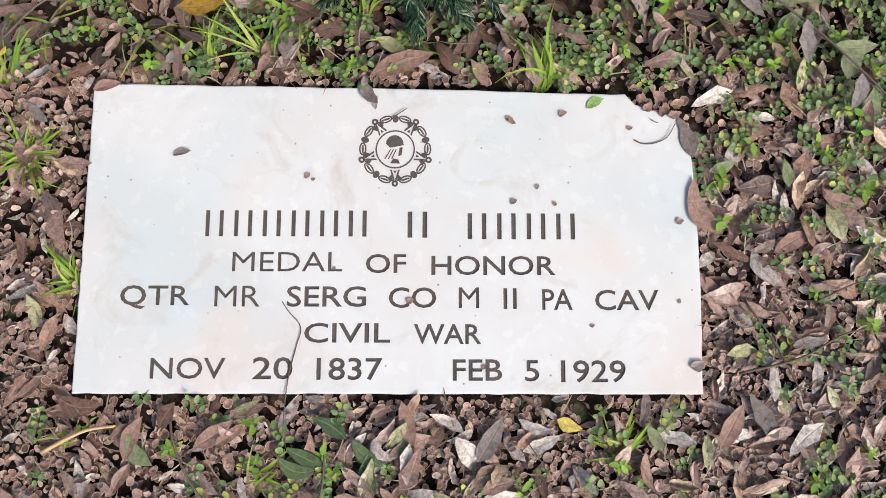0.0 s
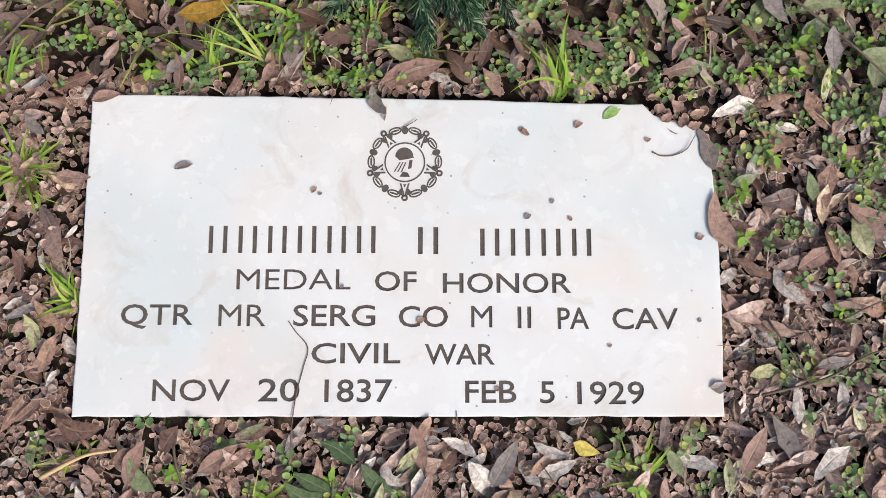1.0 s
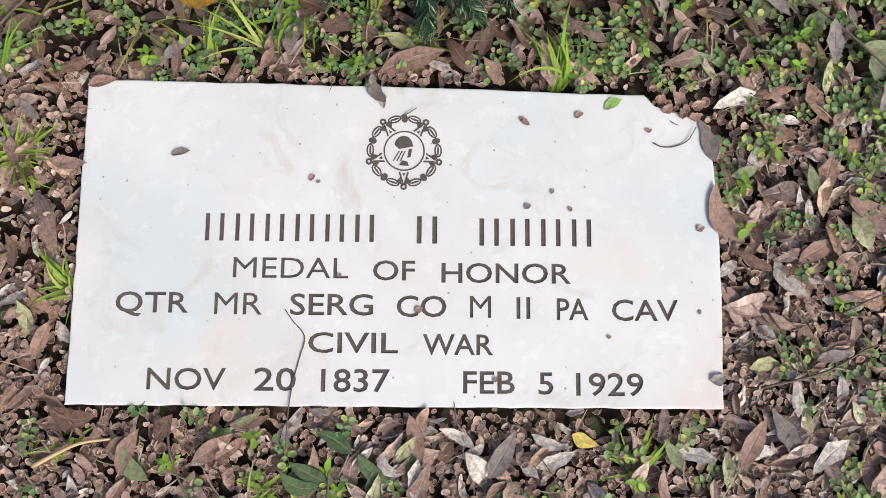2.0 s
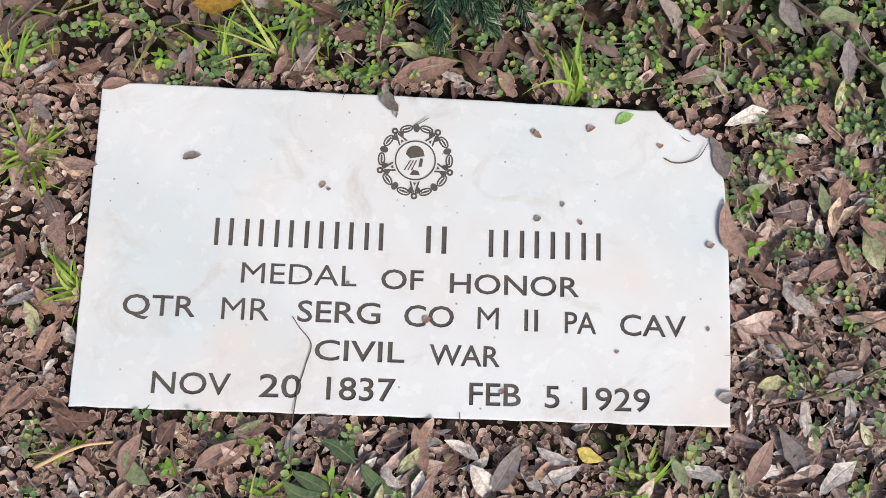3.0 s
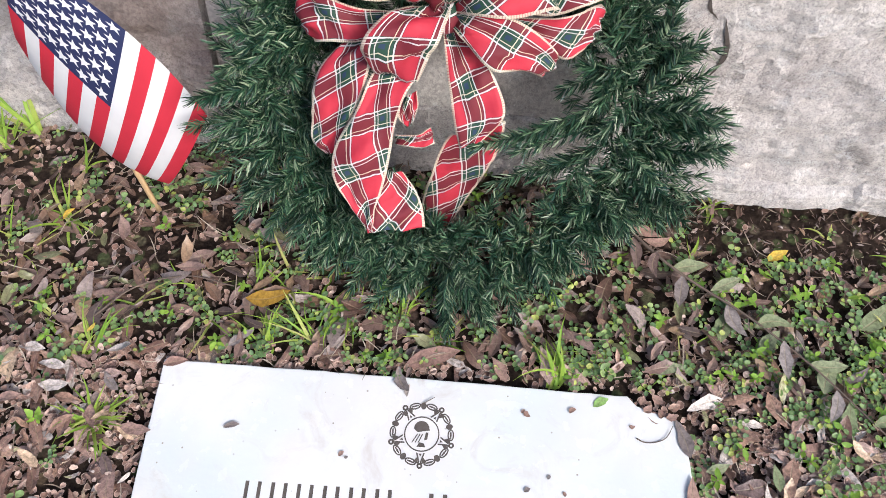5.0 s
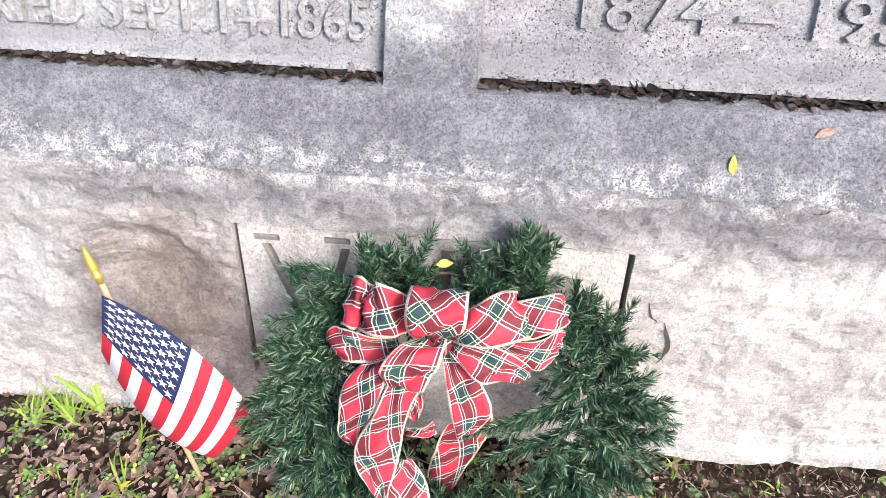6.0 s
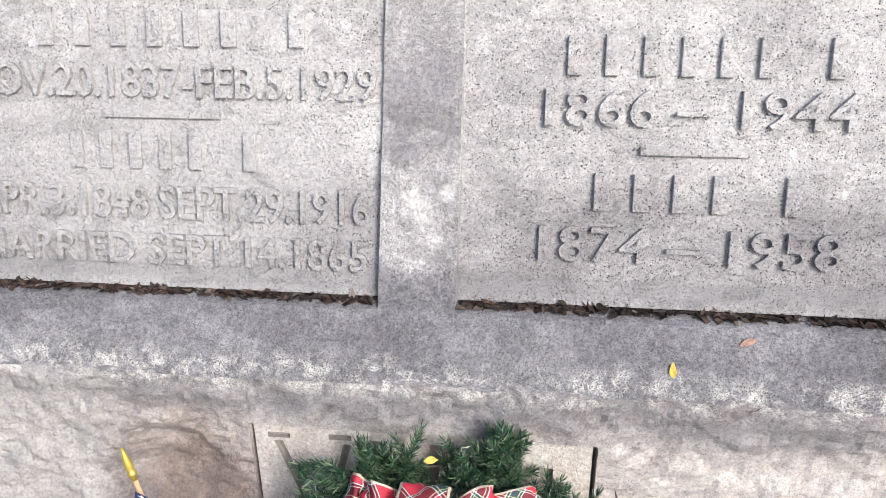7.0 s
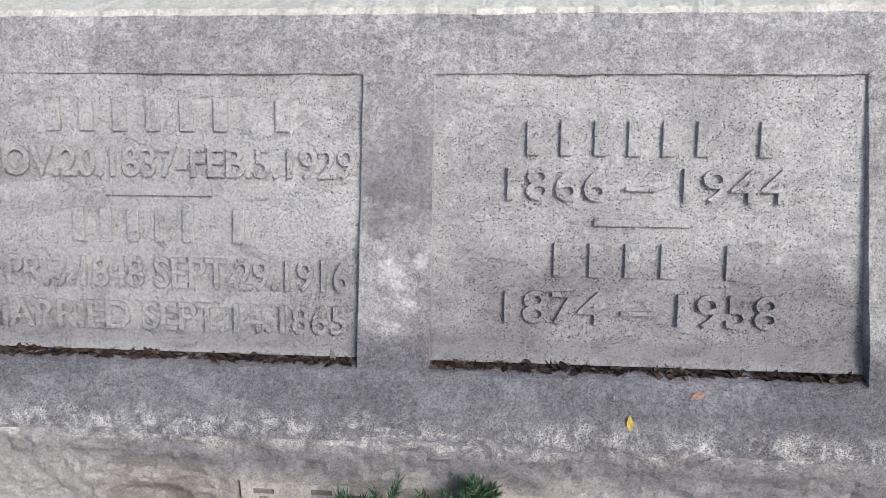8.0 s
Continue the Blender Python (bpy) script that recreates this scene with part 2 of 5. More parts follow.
    if streak:
        height = w.node("ShaderNodeSeparateXYZ", Vector=w.co).outputs[2]
        off = w.math("ABSOLUTE", w.math("SUBTRACT", w.math("ADD", height, w.math("MULTIPLY", w.math("SUBTRACT", w.noise(9, 5, 0.7, co), 0.5), 0.06)), streak))
        lime = w.math("MULTIPLY", w.mask(off, 0.026, 0.003), w.mask(w.noise(30, 9, 0.85, co, 0.6), 0.47, 0.60))
        lime = w.math("MULTIPLY", lime, w.mask(w.noise(430, 3, 0.6, co), 0.38, 0.52))
        c = w.mix(w.math("MULTIPLY", lime, 0.85), c, (0.80, 0.78, 0.74))
    w.colour(c)
    w.bump(w.noise(coarse, 8, 0.7, co), 0.008, 0.55 * relief_k)
    w.bump(w.math("SUBTRACT", grit, w.math("MULTIPLY", holes, hole)), 0.003, 0.8 * relief_k)
    return w.m


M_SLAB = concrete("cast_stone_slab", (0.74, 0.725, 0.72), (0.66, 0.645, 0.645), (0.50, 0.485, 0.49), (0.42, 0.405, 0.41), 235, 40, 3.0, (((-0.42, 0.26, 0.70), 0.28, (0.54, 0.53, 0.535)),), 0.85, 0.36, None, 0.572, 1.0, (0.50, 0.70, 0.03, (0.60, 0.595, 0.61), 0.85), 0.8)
LIME = (0.76, 0.75, 0.74)
M_FRAME = concrete("weathered_frame", (0.74, 0.725, 0.725), (0.56, 0.545, 0.55), (0.42, 0.405, 0.415), (0.35, 0.335, 0.345), 60, 22, 21.0, (((-0.03, 0.315, 0.80), 0.09, (0.33, 0.32, 0.34)), ((-0.036, 0.245, 0.69), 0.022, LIME), ((-0.022, 0.235, 0.665), 0.016, LIME), ((-0.008, 0.23, 0.635), 0.014, LIME), ((0.012, 0.255, 0.70), 0.012, LIME), ((-0.03, 0.215, 0.60), 0.014, LIME)), 0.0, 0.5, 0.47, None, 1.0, (0.40, 0.60, 0.02, (0.43, 0.435, 0.47), 0.9), 0.4)
M_BASE = concrete("rough_base_stone", (0.80, 0.75, 0.71), (0.69, 0.635, 0.60), (0.58, 0.525, 0.50), (0.36, 0.315, 0.30), 80, 24, 8.0, (((-0.66, 0.05, 0.31), 0.20, (0.50, 0.485, 0.48)), ((-0.40, 0.06, 0.235), 0.15, (0.25, 0.19, 0.165))), 0.0, 0.36, 0.455, None, 1.0, (0.38, 0.60, 0.025, (0.44, 0.455, 0.50), 0.9), 0.5)
# paler and warmer than the frame: sun on the top put into the colour
M_TOP = concrete("sunlit_stone_top", (0.80, 0.78, 0.72), (0.78, 0.75, 0.69), (0.72, 0.69, 0.63), (0.62, 0.58, 0.52), 60, 22, 5.0, None, 0.0, 0.3)
M_TABLET = concrete("smooth_recess", (0.72, 0.67, 0.62), (0.66, 0.61, 0.56), (0.58, 0.53, 0.49), (0.48, 0.43, 0.39), 150, 60, 13.0, None, 0.15, 0.4)
M_GUTTER = foliage("dark_leaf_crumbs", [(0.0, (0.016, 0.012, 0.011)), (0.5, (0.04, 0.028, 0.024)), (0.85, (0.075, 0.052, 0.044)), (1.0, (0.17, 0.13, 0.11))], True, 0.7, 0.2)

w = Mat("crack_shadow", 0.95, 0.1)
w.colour(w.mix(w.noise(200, 3), (0.05, 0.042, 0.038), (0.12, 0.10, 0.09)))
M_CRACK = w.m

# groove colour: gathered dirt with the shade of the cuts mixed in
w = Mat("dirt_and_shade_in_grooves", 0.95, 0.1)
w.colour(w.mix(w.noise(150, 5), (0.20, 0.175, 0.16), (0.40, 0.365, 0.34)))
M_GROOVE = w.m

w = Mat("dowel_wood", 0.6, 0.3)
w.colour(w.mix(w.noise(60, 4), (0.55, 0.36, 0.19), (0.66, 0.47, 0.27)))
M_DOWEL = w.m
w = Mat("gold_plastic", 0.32, 0.5)
w.colour(w.mix(w.noise(80, 3), (0.50, 0.36, 0.06), (0.60, 0.46, 0.12)))
w.b.inputs["Metallic"].default_value = 0.45
M_GOLD = w.m


def cloth(name, c):
    w = Mat(name, 0.75, 0.2)
    uv = w.node("ShaderNodeUVMap").outputs[0]
    weave = w.node("ShaderNodeTexChecker", Vector=uv, Scale=420.0).outputs["Fac"]
    w.colour(w.mix(w.mask(w.noise(40, 4), 0.3, 0.7), tuple(v * 0.92 for v in c), c))
    w.bump(weave, 0.0003, 0.3)
    w.bump(w.noise(30, 3), 0.002, 0.3)
    tr = w.node("ShaderNodeBsdfTranslucent", Color=(*c, 1))
    mixer = w.node("ShaderNodeMixShader", Fac=0.15)
    w.put(mixer.inputs[1], w.b.outputs[0])
    w.put(mixer.inputs[2], tr.outputs[0])
    w.put(w.t.nodes["Material Output"].inputs[0], mixer.outputs[0])
    return w.m


M_RED, M_WHITE, M_NAVY = cloth("flag_red", (0.60, 0.035, 0.06)), cloth("flag_white", (0.80, 0.79, 0.80)), cloth("flag_navy", (0.028, 0.035, 0.10))


def plaid():
    """Red tartan: green crossing bands, navy squares, white and gold threads. UV in metres."""
    w = Mat("tartan_ribbon", 0.6, 0.3)
    uv = w.node("ShaderNodeUVMap")
    uv.uv_map = "weave"
    sep = w.node("ShaderNodeSeparateXYZ", Vector=uv.outputs[0])
    edge = w.node("ShaderNodeUVMap")
    edge.uv_map = "strip"
    esep = w.node("ShaderNodeSeparateXYZ", Vector=edge.outputs[0])

    def wave(s, period, shift):
        return w.math("FRACT", w.math("ADD", w.math("MULTIPLY", s, 1.0 / period), shift))

    def band(s, lo, hi):
        return w.math("MULTIPLY", w.math("GREATER_THAN", s, lo), w.math("LESS_THAN", s, hi))

    P = 0.050
    a, b = wave(sep.outputs[0], P, 0.3), wave(sep.outputs[1], P, 0.4)
    c = w.mix(w.noise(60, 3), (0.46, 0.022, 0.042), (0.58, 0.05, 0.08))
    ga, gb = band(a, 0.40, 0.90), band(b, 0.40, 0.90)
    c = w.mix(w.math("MULTIPLY", w.math("MAXIMUM", ga, gb), 0.85), c, (0.11, 0.018, 0.026))
    c = w.mix(w.math("MULTIPLY", w.math("MULTIPLY", ga, gb), 0.92), c, (0.012, 0.07, 0.045))
    c = w.mix(w.math("MULTIPLY", w.math("MULTIPLY", band(a, 0.58, 0.70), band(b, 0.58, 0.70)), 0.6), c, (0.03, 0.04, 0.13))
    for s in (a, b):
        for lo, hi, tone in ((0.41, 0.447, (0.80, 0.74, 0.72)), (0.505, 0.533, (0.78, 0.72, 0.70)), (0.77, 0.798, (0.74, 0.66, 0.50)), (0.86, 0.899, (0.80, 0.76, 0.78))):
            c = w.mix(w.math("MULTIPLY", band(s, lo, hi - 0.008), 0.75), c, tone)
    off = w.math("ABSOLUTE", w.math("SUBTRACT", esep.outputs[0], 0.5))
    rim = w.math("GREATER_THAN", off, 0.452)
    stitch = w.math("GREATER_THAN", w.math("FRACT", w.math("MULTIPLY", esep.outputs[1], 460.0)), 0.35)
    c = w.mix(w.math("MULTIPLY", rim, w.math("ADD", w.math("MULTIPLY", stitch, 0.4), 0.45)), c, (0.76, 0.66, 0.52))
    w.colour(c)
    w.bump(w.math("ADD", w.noise(900, 2), rim), 0.0005, 0.5)
    return w.m


M_PLAID = plaid()


# ---- mesh helpers ----
def link(name, me, material, parent=None, label=""):
    me.materials.clear()
    me.materials.append(material)
    ob = new(name, me)
    if parent:
        ob.parent = parent
    if label:
        ob["label"] = label
    return ob


def part(name, bm, material, parent, label=""):
    me = bpy.data.meshes.new(name)
    bm.to_mesh(me)
    bm.free()
    return link(name, me, material, parent, label)


def mesh_of(name, verts, faces, smooth=True, uvs=None):
    me = bpy.data.meshes.new(name)
    me.from_pydata([tuple(v) for v in verts], [], [tuple(f) for f in faces])
    for layer, values in (uvs or {}).items():
        lay = me.uv_layers.new(name=layer)
        idx = np.empty(len(me.loops), int)
        me.loops.foreach_get("vertex_index", idx)
        lay.data.foreach_set("uv", np.asarray(values, float)[idx].ravel())
    if smooth:
        me.polygons.foreach_set("use_smooth", [True] * len(me.polygons))
    me.update()
    return me


def many(name, template_faces, verts, uv=None):
    """One mesh of n like pieces. verts: n x k x 3; template_faces index the k points."""
    n, k, _ = verts.shape
    faces = np.asarray(template_faces)
    allf = (faces[None] + (np.arange(n) * k)[:, None, None]).reshape(-1, faces.shape[1])
    uvs = {"UVMap": np.tile(uv, (n, 1))} if uv is not None else None
    return mesh_of(name, verts.reshape(-1, 3), allf, True, uvs)


def tube(points, radii, sides=6):
    """A tapered tube along points, as a bmesh."""
    bm = bmesh.new()
    pts = [Vector(p) for p in points]
    rings = []
    for i, p in enumerate(pts):
        d = (pts[min(i + 1, len(pts) - 1)] - pts[max(i - 1, 0)]).normalized()
        a = d.orthogonal().normalized() if abs(d.z) > 0.95 else d.cross(Vector((0, 0, 1))).normalized()
        b = d.cross(a)
        r = radii[i] if isinstance(radii, (list, tuple)) else radii
        rings.append([bm.verts.new(p + (a * math.cos(t) + b * math.sin(t)) * r) for t in [2 * math.pi * k / sides for k in range(sides)]])
    for r0, r1 in zip(rings, rings[1:]):
        for k in range(sides):
            bm.faces.new((r0[k], r0[(k + 1) % sides], r1[(k + 1) % sides], r1[k])).smooth = True
    bm.faces.new(rings[0][::-1])
    bm.faces.new(rings[-1])
    return bm


def spline(points, n):
    """n points of a smooth curve through the given ones."""
    p = [np.array(q, float) for q in points]
    p = [2 * p[0] - p[1]] + p + [2 * p[-1] - p[-2]]
    out = []
    for i in range(n):
        x = i / (n - 1) * (len(p) - 3)
        k = min(int(x), len(p) - 4)
        t = x - k
        a, b, c, d = p[k:k + 4]
        out.append(0.5 * (2 * b + (c - a) * t + (2 * a - 5 * b + 4 * c - d) * t * t + (3 * b - a - 3 * c + d) * t ** 3))
    return np.array(out)


def fbm(x, y, z=0.0, octaves=4):
    return noise.fractal(Vector((x, y, z)), 1.0, 2.0, octaves)


# ---- ground ----
MX, MY, MTOP = 0.305, 0.309, 0.015      # half width, depth and top of the flat marker
YAW = -3.6                              # turn of the big headstone
STONE = pose(0, 0.616, 0, 0, 0, YAW)


def stone_front(x):
    return 0.616 + math.tan(radians(YAW)) * x


def ground_height(x, y):
    if abs(x) > 3 or abs(y) > 3:
        return 0.0
    inside = max(abs(x) - MX, abs(y - MY / 2) - MY / 2)
    k = min(1.0, max(0.0, inside / 0.05))
    return (0.006 * fbm(x * 5, y * 5) + 0.003 * fbm(x * 25, y * 25, 3)) * k - 0.002


def graded(half, step, far):
    a = [i * step for i in range(int(half / step) + 1)]
    g = step
    while a[-1] < far:
        g *= 1.5
        a.append(a[-1] + g)
    return [-v for v in a[:0:-1]] + a


gx = graded(1.5, 0.025, 400)
gv = [(x, y + 0.2, ground_height(x, y + 0.2)) for y in gx for x in gx]
n = len(gx)
gf = [(j * n + i, j * n + i + 1, (j + 1) * n + i + 1, (j + 1) * n + i) for j in range(n - 1) for i in range(n - 1)]
tagged(link("ground", mesh_of("ground", gv, gf), M_SOIL), "dark crumbly soil under leaf litter", "ground", kind="structure")


# ---- headstone ----
def heightfield(us, zs, front, back_d, material, name, parent, label=""):
    """A stone block whose front stands at depth front(u, z); sides, top and back close it."""
    nu, nz = len(us), len(zs)
    v = [(u, front(u, z), z + (0.004 * fbm(u * 10, 2.0) + 0.004 * fbm(u * 38, 5.0) if z == zs[-1] else 0.0)) for z in zs for u in us]
    f = [(j * nu + i, j * nu + i + 1, (j + 1) * nu + i + 1, (j + 1) * nu + i) for j in range(nz - 1) for i in range(nu - 1)]
    # rough top in four strips, then back
    top = (nz - 1) * nu
    last = top
    dtop = [v[top + i][1] for i in range(nu)]
    for k in range(1, 7):
        row = len(v)
        for i, u in enumerate(us):
            d = dtop[i] + (back_d - dtop[i]) * k / 6
            v.append((u, d, zs[-1] + 0.003 + 0.006 * fbm(u * 8, d * 7, 4) + 0.002 * fbm(u * 40, d * 20, 5)))
        f += [(last + i, last + i + 1, row + i + 1, row + i) for i in range(nu - 1)]
        last = row
    row = len(v)
    v += [(u, back_d, zs[0]) for u in us]
    f += [(last + i, last + i + 1, row + i + 1, row + i) for i in range(nu - 1)]
    for i, flip in ((0, False), (nu - 1, True)):
        ring = [j * nu + i for j in range(nz)] + [top + nu * k + i for k in range(1, 7)] + [row + i]
        ring = ring if flip else ring[::-1]
        f.append(ring)
    me = mesh_of(name, v, f, False)
    return link(name, me, material, parent, label)


def lines(lo, hi, step, extra):
    a = list(np.arange(lo, hi, step)) + [hi]
    for e in extra:
        a = [x for x in a if abs(x - e) > step * 0.45]
        a += [e - 0.0012, e + 0.0012]
    return sorted(a)


headstone = new("headstone")
headstone.matrix_world = STONE
tagged(headstone, "weathered grey cast stone family headstone with two recessed panels", "headstone")

ZL, ZT = 0.462, 1.044           # ledge height, top height
TAB = (-0.291, 0.246, 0.10, 0.372)  # smooth recess of the base: u, u, z, z


GROOVE = 0.006


def base_front(u, z):
    d = 0.228 * z - 0.004
    rough = 0.012 * fbm(u * 4 + 5, z * 5, 1) + 0.007 * fbm(u * 16, z * 18, 2) + 0.003 * fbm(u * 55, z * 60, 6)
    if TAB[0] < u < TAB[1] and TAB[2] < z < TAB[3]:
        return d + (0.022 if TAB[0] + GROOVE < u < TAB[1] - GROOVE else 0.034) + 0.0008 * fbm(u * 30, z * 30, 9)
    near = min(1, max(0, max(TAB[0] - u, u - TAB[1], TAB[2] - z, z - TAB[3]) / 0.03))
    d += rough * (0.35 + 0.65 * near)
    # an undercut lip along the foot
    lip = 0.052 + 0.018 * fbm(u * 5, 7.0)
    if z < lip and u > 0.25:
        d += -0.012 + 0.02 * (z < lip * 0.35)
    # a hollow in the stone beside the recess
    r = math.hypot((u + 0.43) / 0.075, (z - 0.275) / 0.07)
    d += 0.030 * math.exp(-r ** 4 * 0.8)
    # worn upper arris
    if z > ZL - 0.012:
        d += 0.22 * (z - ZL + 0.012) + 0.012 * max(0, fbm(u * 9, 3.3) - 0.1) * (z - ZL + 0.012) / 0.012
    return d


base = heightfield(lines(-0.95, 0.90, 0.0085, (TAB[0], TAB[1])), lines(-0.06, ZL, 0.0075, TAB[2:]), base_front, 0.48, M_BASE, "base", headstone, "rough pale stone base")

RP, LP = (0.029, 0.700), (-0.735, -0.090)   # the two panels, u to u
PZ0, PZ1 = 0.543, 0.957


def face(z):
    return 0.177 + 0.53 * (z - 0.543)


def panel_depth(u, z):
    k = (z - PZ0) / (PZ1 - PZ0)
    cove = 0.010 * max(0.0, 1 - (z - PZ0) / 0.045) ** 2
    return face(z) + 0.001 + 0.015 * (1 - k) - cove * 0.6


def slab_front(u, z):
    inside = (RP[0] < u < RP[1] or LP[0] < u < LP[1]) and PZ0 < z < PZ1
    if inside:
        d = panel_depth(u, z) + 0.0006 * fbm(u * 25, z * 25, 5)
        if z < PZ0 + 0.007:
            d = face(z) + 0.030
        return d
    d = face(z) - 0.005 + 0.005 * fbm(u * 7, z * 9, 11) + 0.003 * fbm(u * 26, z * 30, 12) + 0.0012 * fbm(u * 80, z * 85, 14)
    if z > ZT - 0.03:
        d += 0.35 * (z - ZT + 0.03) + 0.011 * max(0, fbm(u * 13, z * 20, 2)) + 0.006 * max(0, fbm(u * 45, z * 40, 3))
    if z < PZ0:
        d -= 0.33 * (PZ0 - z)
    return d


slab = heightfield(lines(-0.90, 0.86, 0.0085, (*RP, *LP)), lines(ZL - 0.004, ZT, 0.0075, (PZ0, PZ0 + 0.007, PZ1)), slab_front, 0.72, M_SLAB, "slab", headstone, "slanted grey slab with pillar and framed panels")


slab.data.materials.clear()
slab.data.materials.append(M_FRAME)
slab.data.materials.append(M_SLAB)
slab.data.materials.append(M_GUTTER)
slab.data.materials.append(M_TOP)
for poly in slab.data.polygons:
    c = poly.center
    # the top and its front edge get the painted sunlit tone
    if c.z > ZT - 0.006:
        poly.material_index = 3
    # panel faces, with the gutter floor in the near-black crumb colours
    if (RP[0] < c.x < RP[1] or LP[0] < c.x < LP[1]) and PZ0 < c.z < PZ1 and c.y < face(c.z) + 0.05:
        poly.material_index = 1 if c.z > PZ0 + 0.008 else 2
# the panels narrow a little towards the top
for v in slab.data.vertices:
    rise = min(1.0, max(0.0, (v.co.z - PZ0) / (PZ1 - PZ0)))
    v.co.x += rise * (0.0045 - 0.045 * v.co.x)


def text_mesh(body, bold=0.0, extrude=0.0, bevel=0.0):
    """The built-in font's letters as a mesh, cap height 1, left edge at 0."""
    cu = bpy.data.curves.new("text", "FONT")
    cu.body, cu.size, cu.offset, cu.extrude, cu.bevel_depth, cu.resolution_u = body, 1.0, bold, extrude, bevel, 3
    ob = bpy.data.objects.new("text", cu)
    scene.collection.objects.link(ob)
    dg = bpy.context.evaluated_depsgraph_get()
    me = bpy.data.meshes.new_from_object(ob.evaluated_get(dg))
    bpy.data.objects.remove(ob)
    return me


def fitted(me, x0, x1, height):
    """Scales a text mesh so that it spans x0 to x1 and is height tall, standing on 0."""
    co = np.empty(len(me.vertices) * 3)
    me.vertices.foreach_get("co", co)
    co = co.reshape(-1, 3)
    lo, hi = co.min(0), co.max(0)
    co[:, 0] = x0 + (co[:, 0] - lo[0]) * (x1 - x0) / (hi[0] - lo[0])
    co[:, 1] = (co[:, 1] - lo[1]) * height / (hi[1] - lo[1])
    me.vertices.foreach_set("co", co.ravel())
    me.update()
    return me


def islands(me):
    """The loose pieces of a mesh, each as a mesh of its own."""
    bm = bmesh.new()
    bm.from_mesh(me)
    bmesh.ops.remove_doubles(bm, verts=bm.verts[:], dist=1e-6)
    seen, out = set(), []
    for f0 in bm.faces:
        if f0 in seen:
            continue
        group, todo = [], [f0]
        seen.add(f0)
        while todo:
            f = todo.pop()
            group.append(f)
            for v in f.verts:
                for g in v.link_faces:
                    if g not in seen:
                        seen.add(g)
                        todo.append(g)
        idx, vs, fs = {}, [], []
        for f in group:
            row = []
            for v in f.verts:
                if v not in idx:
                    idx[v] = len(vs)
                    vs.append(v.co.copy())
                row.append(idx[v])
            fs.append(row)
        out.append(mesh_of(me.name, vs, fs, False))
    bm.free()
    return out


def bars_mesh(spans, height, depth, slant=0.0):
    """Plain upright bars, one per span (u0, u1), from 0 to height."""
    bm = bmesh.new()
    for a, b in spans:
        q = bmesh.ops.create_cube(bm, size=1.0)["verts"]
        for v in q:
            v.co = Vector((a + (v.co.x + 0.5) * (b - a), (v.co.y + 0.5) * height, v.co.z * depth))
            v.co.x += slant * v.co.y
    bmesh.ops.bevel(bm, geom=bm.edges[:], offset=min(depth, 0.002) * 0.4, segments=1, affect="EDGES")
    me = bpy.data.meshes.new("bars")
    bm.to_mesh(me)
    bm.free()
    return me


def on_panel(me, z, name, label):
    """Lays a flat mesh on the slanted panel with its foot at height z."""
    lean = math.degrees(math.atan2(panel_depth(0, z + 0.05) - panel_depth(0, z), 0.05))
    for piece in islands(me):
        piece.transform(pose(0, panel_depth(0, z), z, 90 - lean))
        link(name, piece, M_SLAB, slab, label)


def relief(body, u0, u1, z, height, proud=0.0078):
    me = fitted(text_mesh(body, 0.012, 0.5, 0.0), u0, u1, height)
    co = np.empty(len(me.vertices) * 3)
    me.vertices.foreach_get("co", co)
    co = co.reshape(-1, 3)
    co[:, 2] *= proud * 2
    me.vertices.foreach_set("co", co.ravel())
    return on_panel(me, z, "raised_letter", "raised worn stone letter")


def name_bars(words, u0, u1, z, height):
    """Stands in for a name: one plain raised bar for each letter of the words."""
    total = sum(words) + 0.8 * (len(words) - 1)
    step = (u1 - u0) / total
    spans, x = [], u0
    for wlen in words:
        for k in range(wlen):
            spans.append((x + step * 0.22, x + step * 0.62))
            x += step
        x += 0.8 * step
    return on_panel(bars_mesh(spans, height, 0.0135), z, "raised_bar", "plain raised stone bar")


name_bars((6, 1), 0.164, 0.565, 0.845, 0.054)
relief("1866 – 1944", 0.147, 0.572, 0.782, 0.053)
on_panel(bars_mesh([(0.282, 0.432)], 0.012, 0.013), 0.748, "raised_rule", "plain raised stone rule")
name_bars((4, 1), 0.209, 0.527, 0.676, 0.054)
relief("1874 – 1958", 0.146, 0.571, 0.608, 0.053)
name_bars((6, 1), -0.616, -0.178, 0.874, 0.052)
relief("NOV.20.1837-FEB.5.1929", -0.728, -0.094, 0.808, 0.050, 0.0078)
on_panel(bars_mesh([(-0.508, -0.329)], 0.012, 0.012), 0.781, "raised_rule", "plain raised stone rule")
name_bars((5, 1), -0.576, -0.258, 0.713, 0.056)
relief("APR.3.1848 SEPT.29.1916", -0.728, -0.102, 0.645, 0.052, 0.0078)
relief("MARRIED SEPT.14.1865", -0.728, -0.107, 0.582, 0.048, 0.0078)

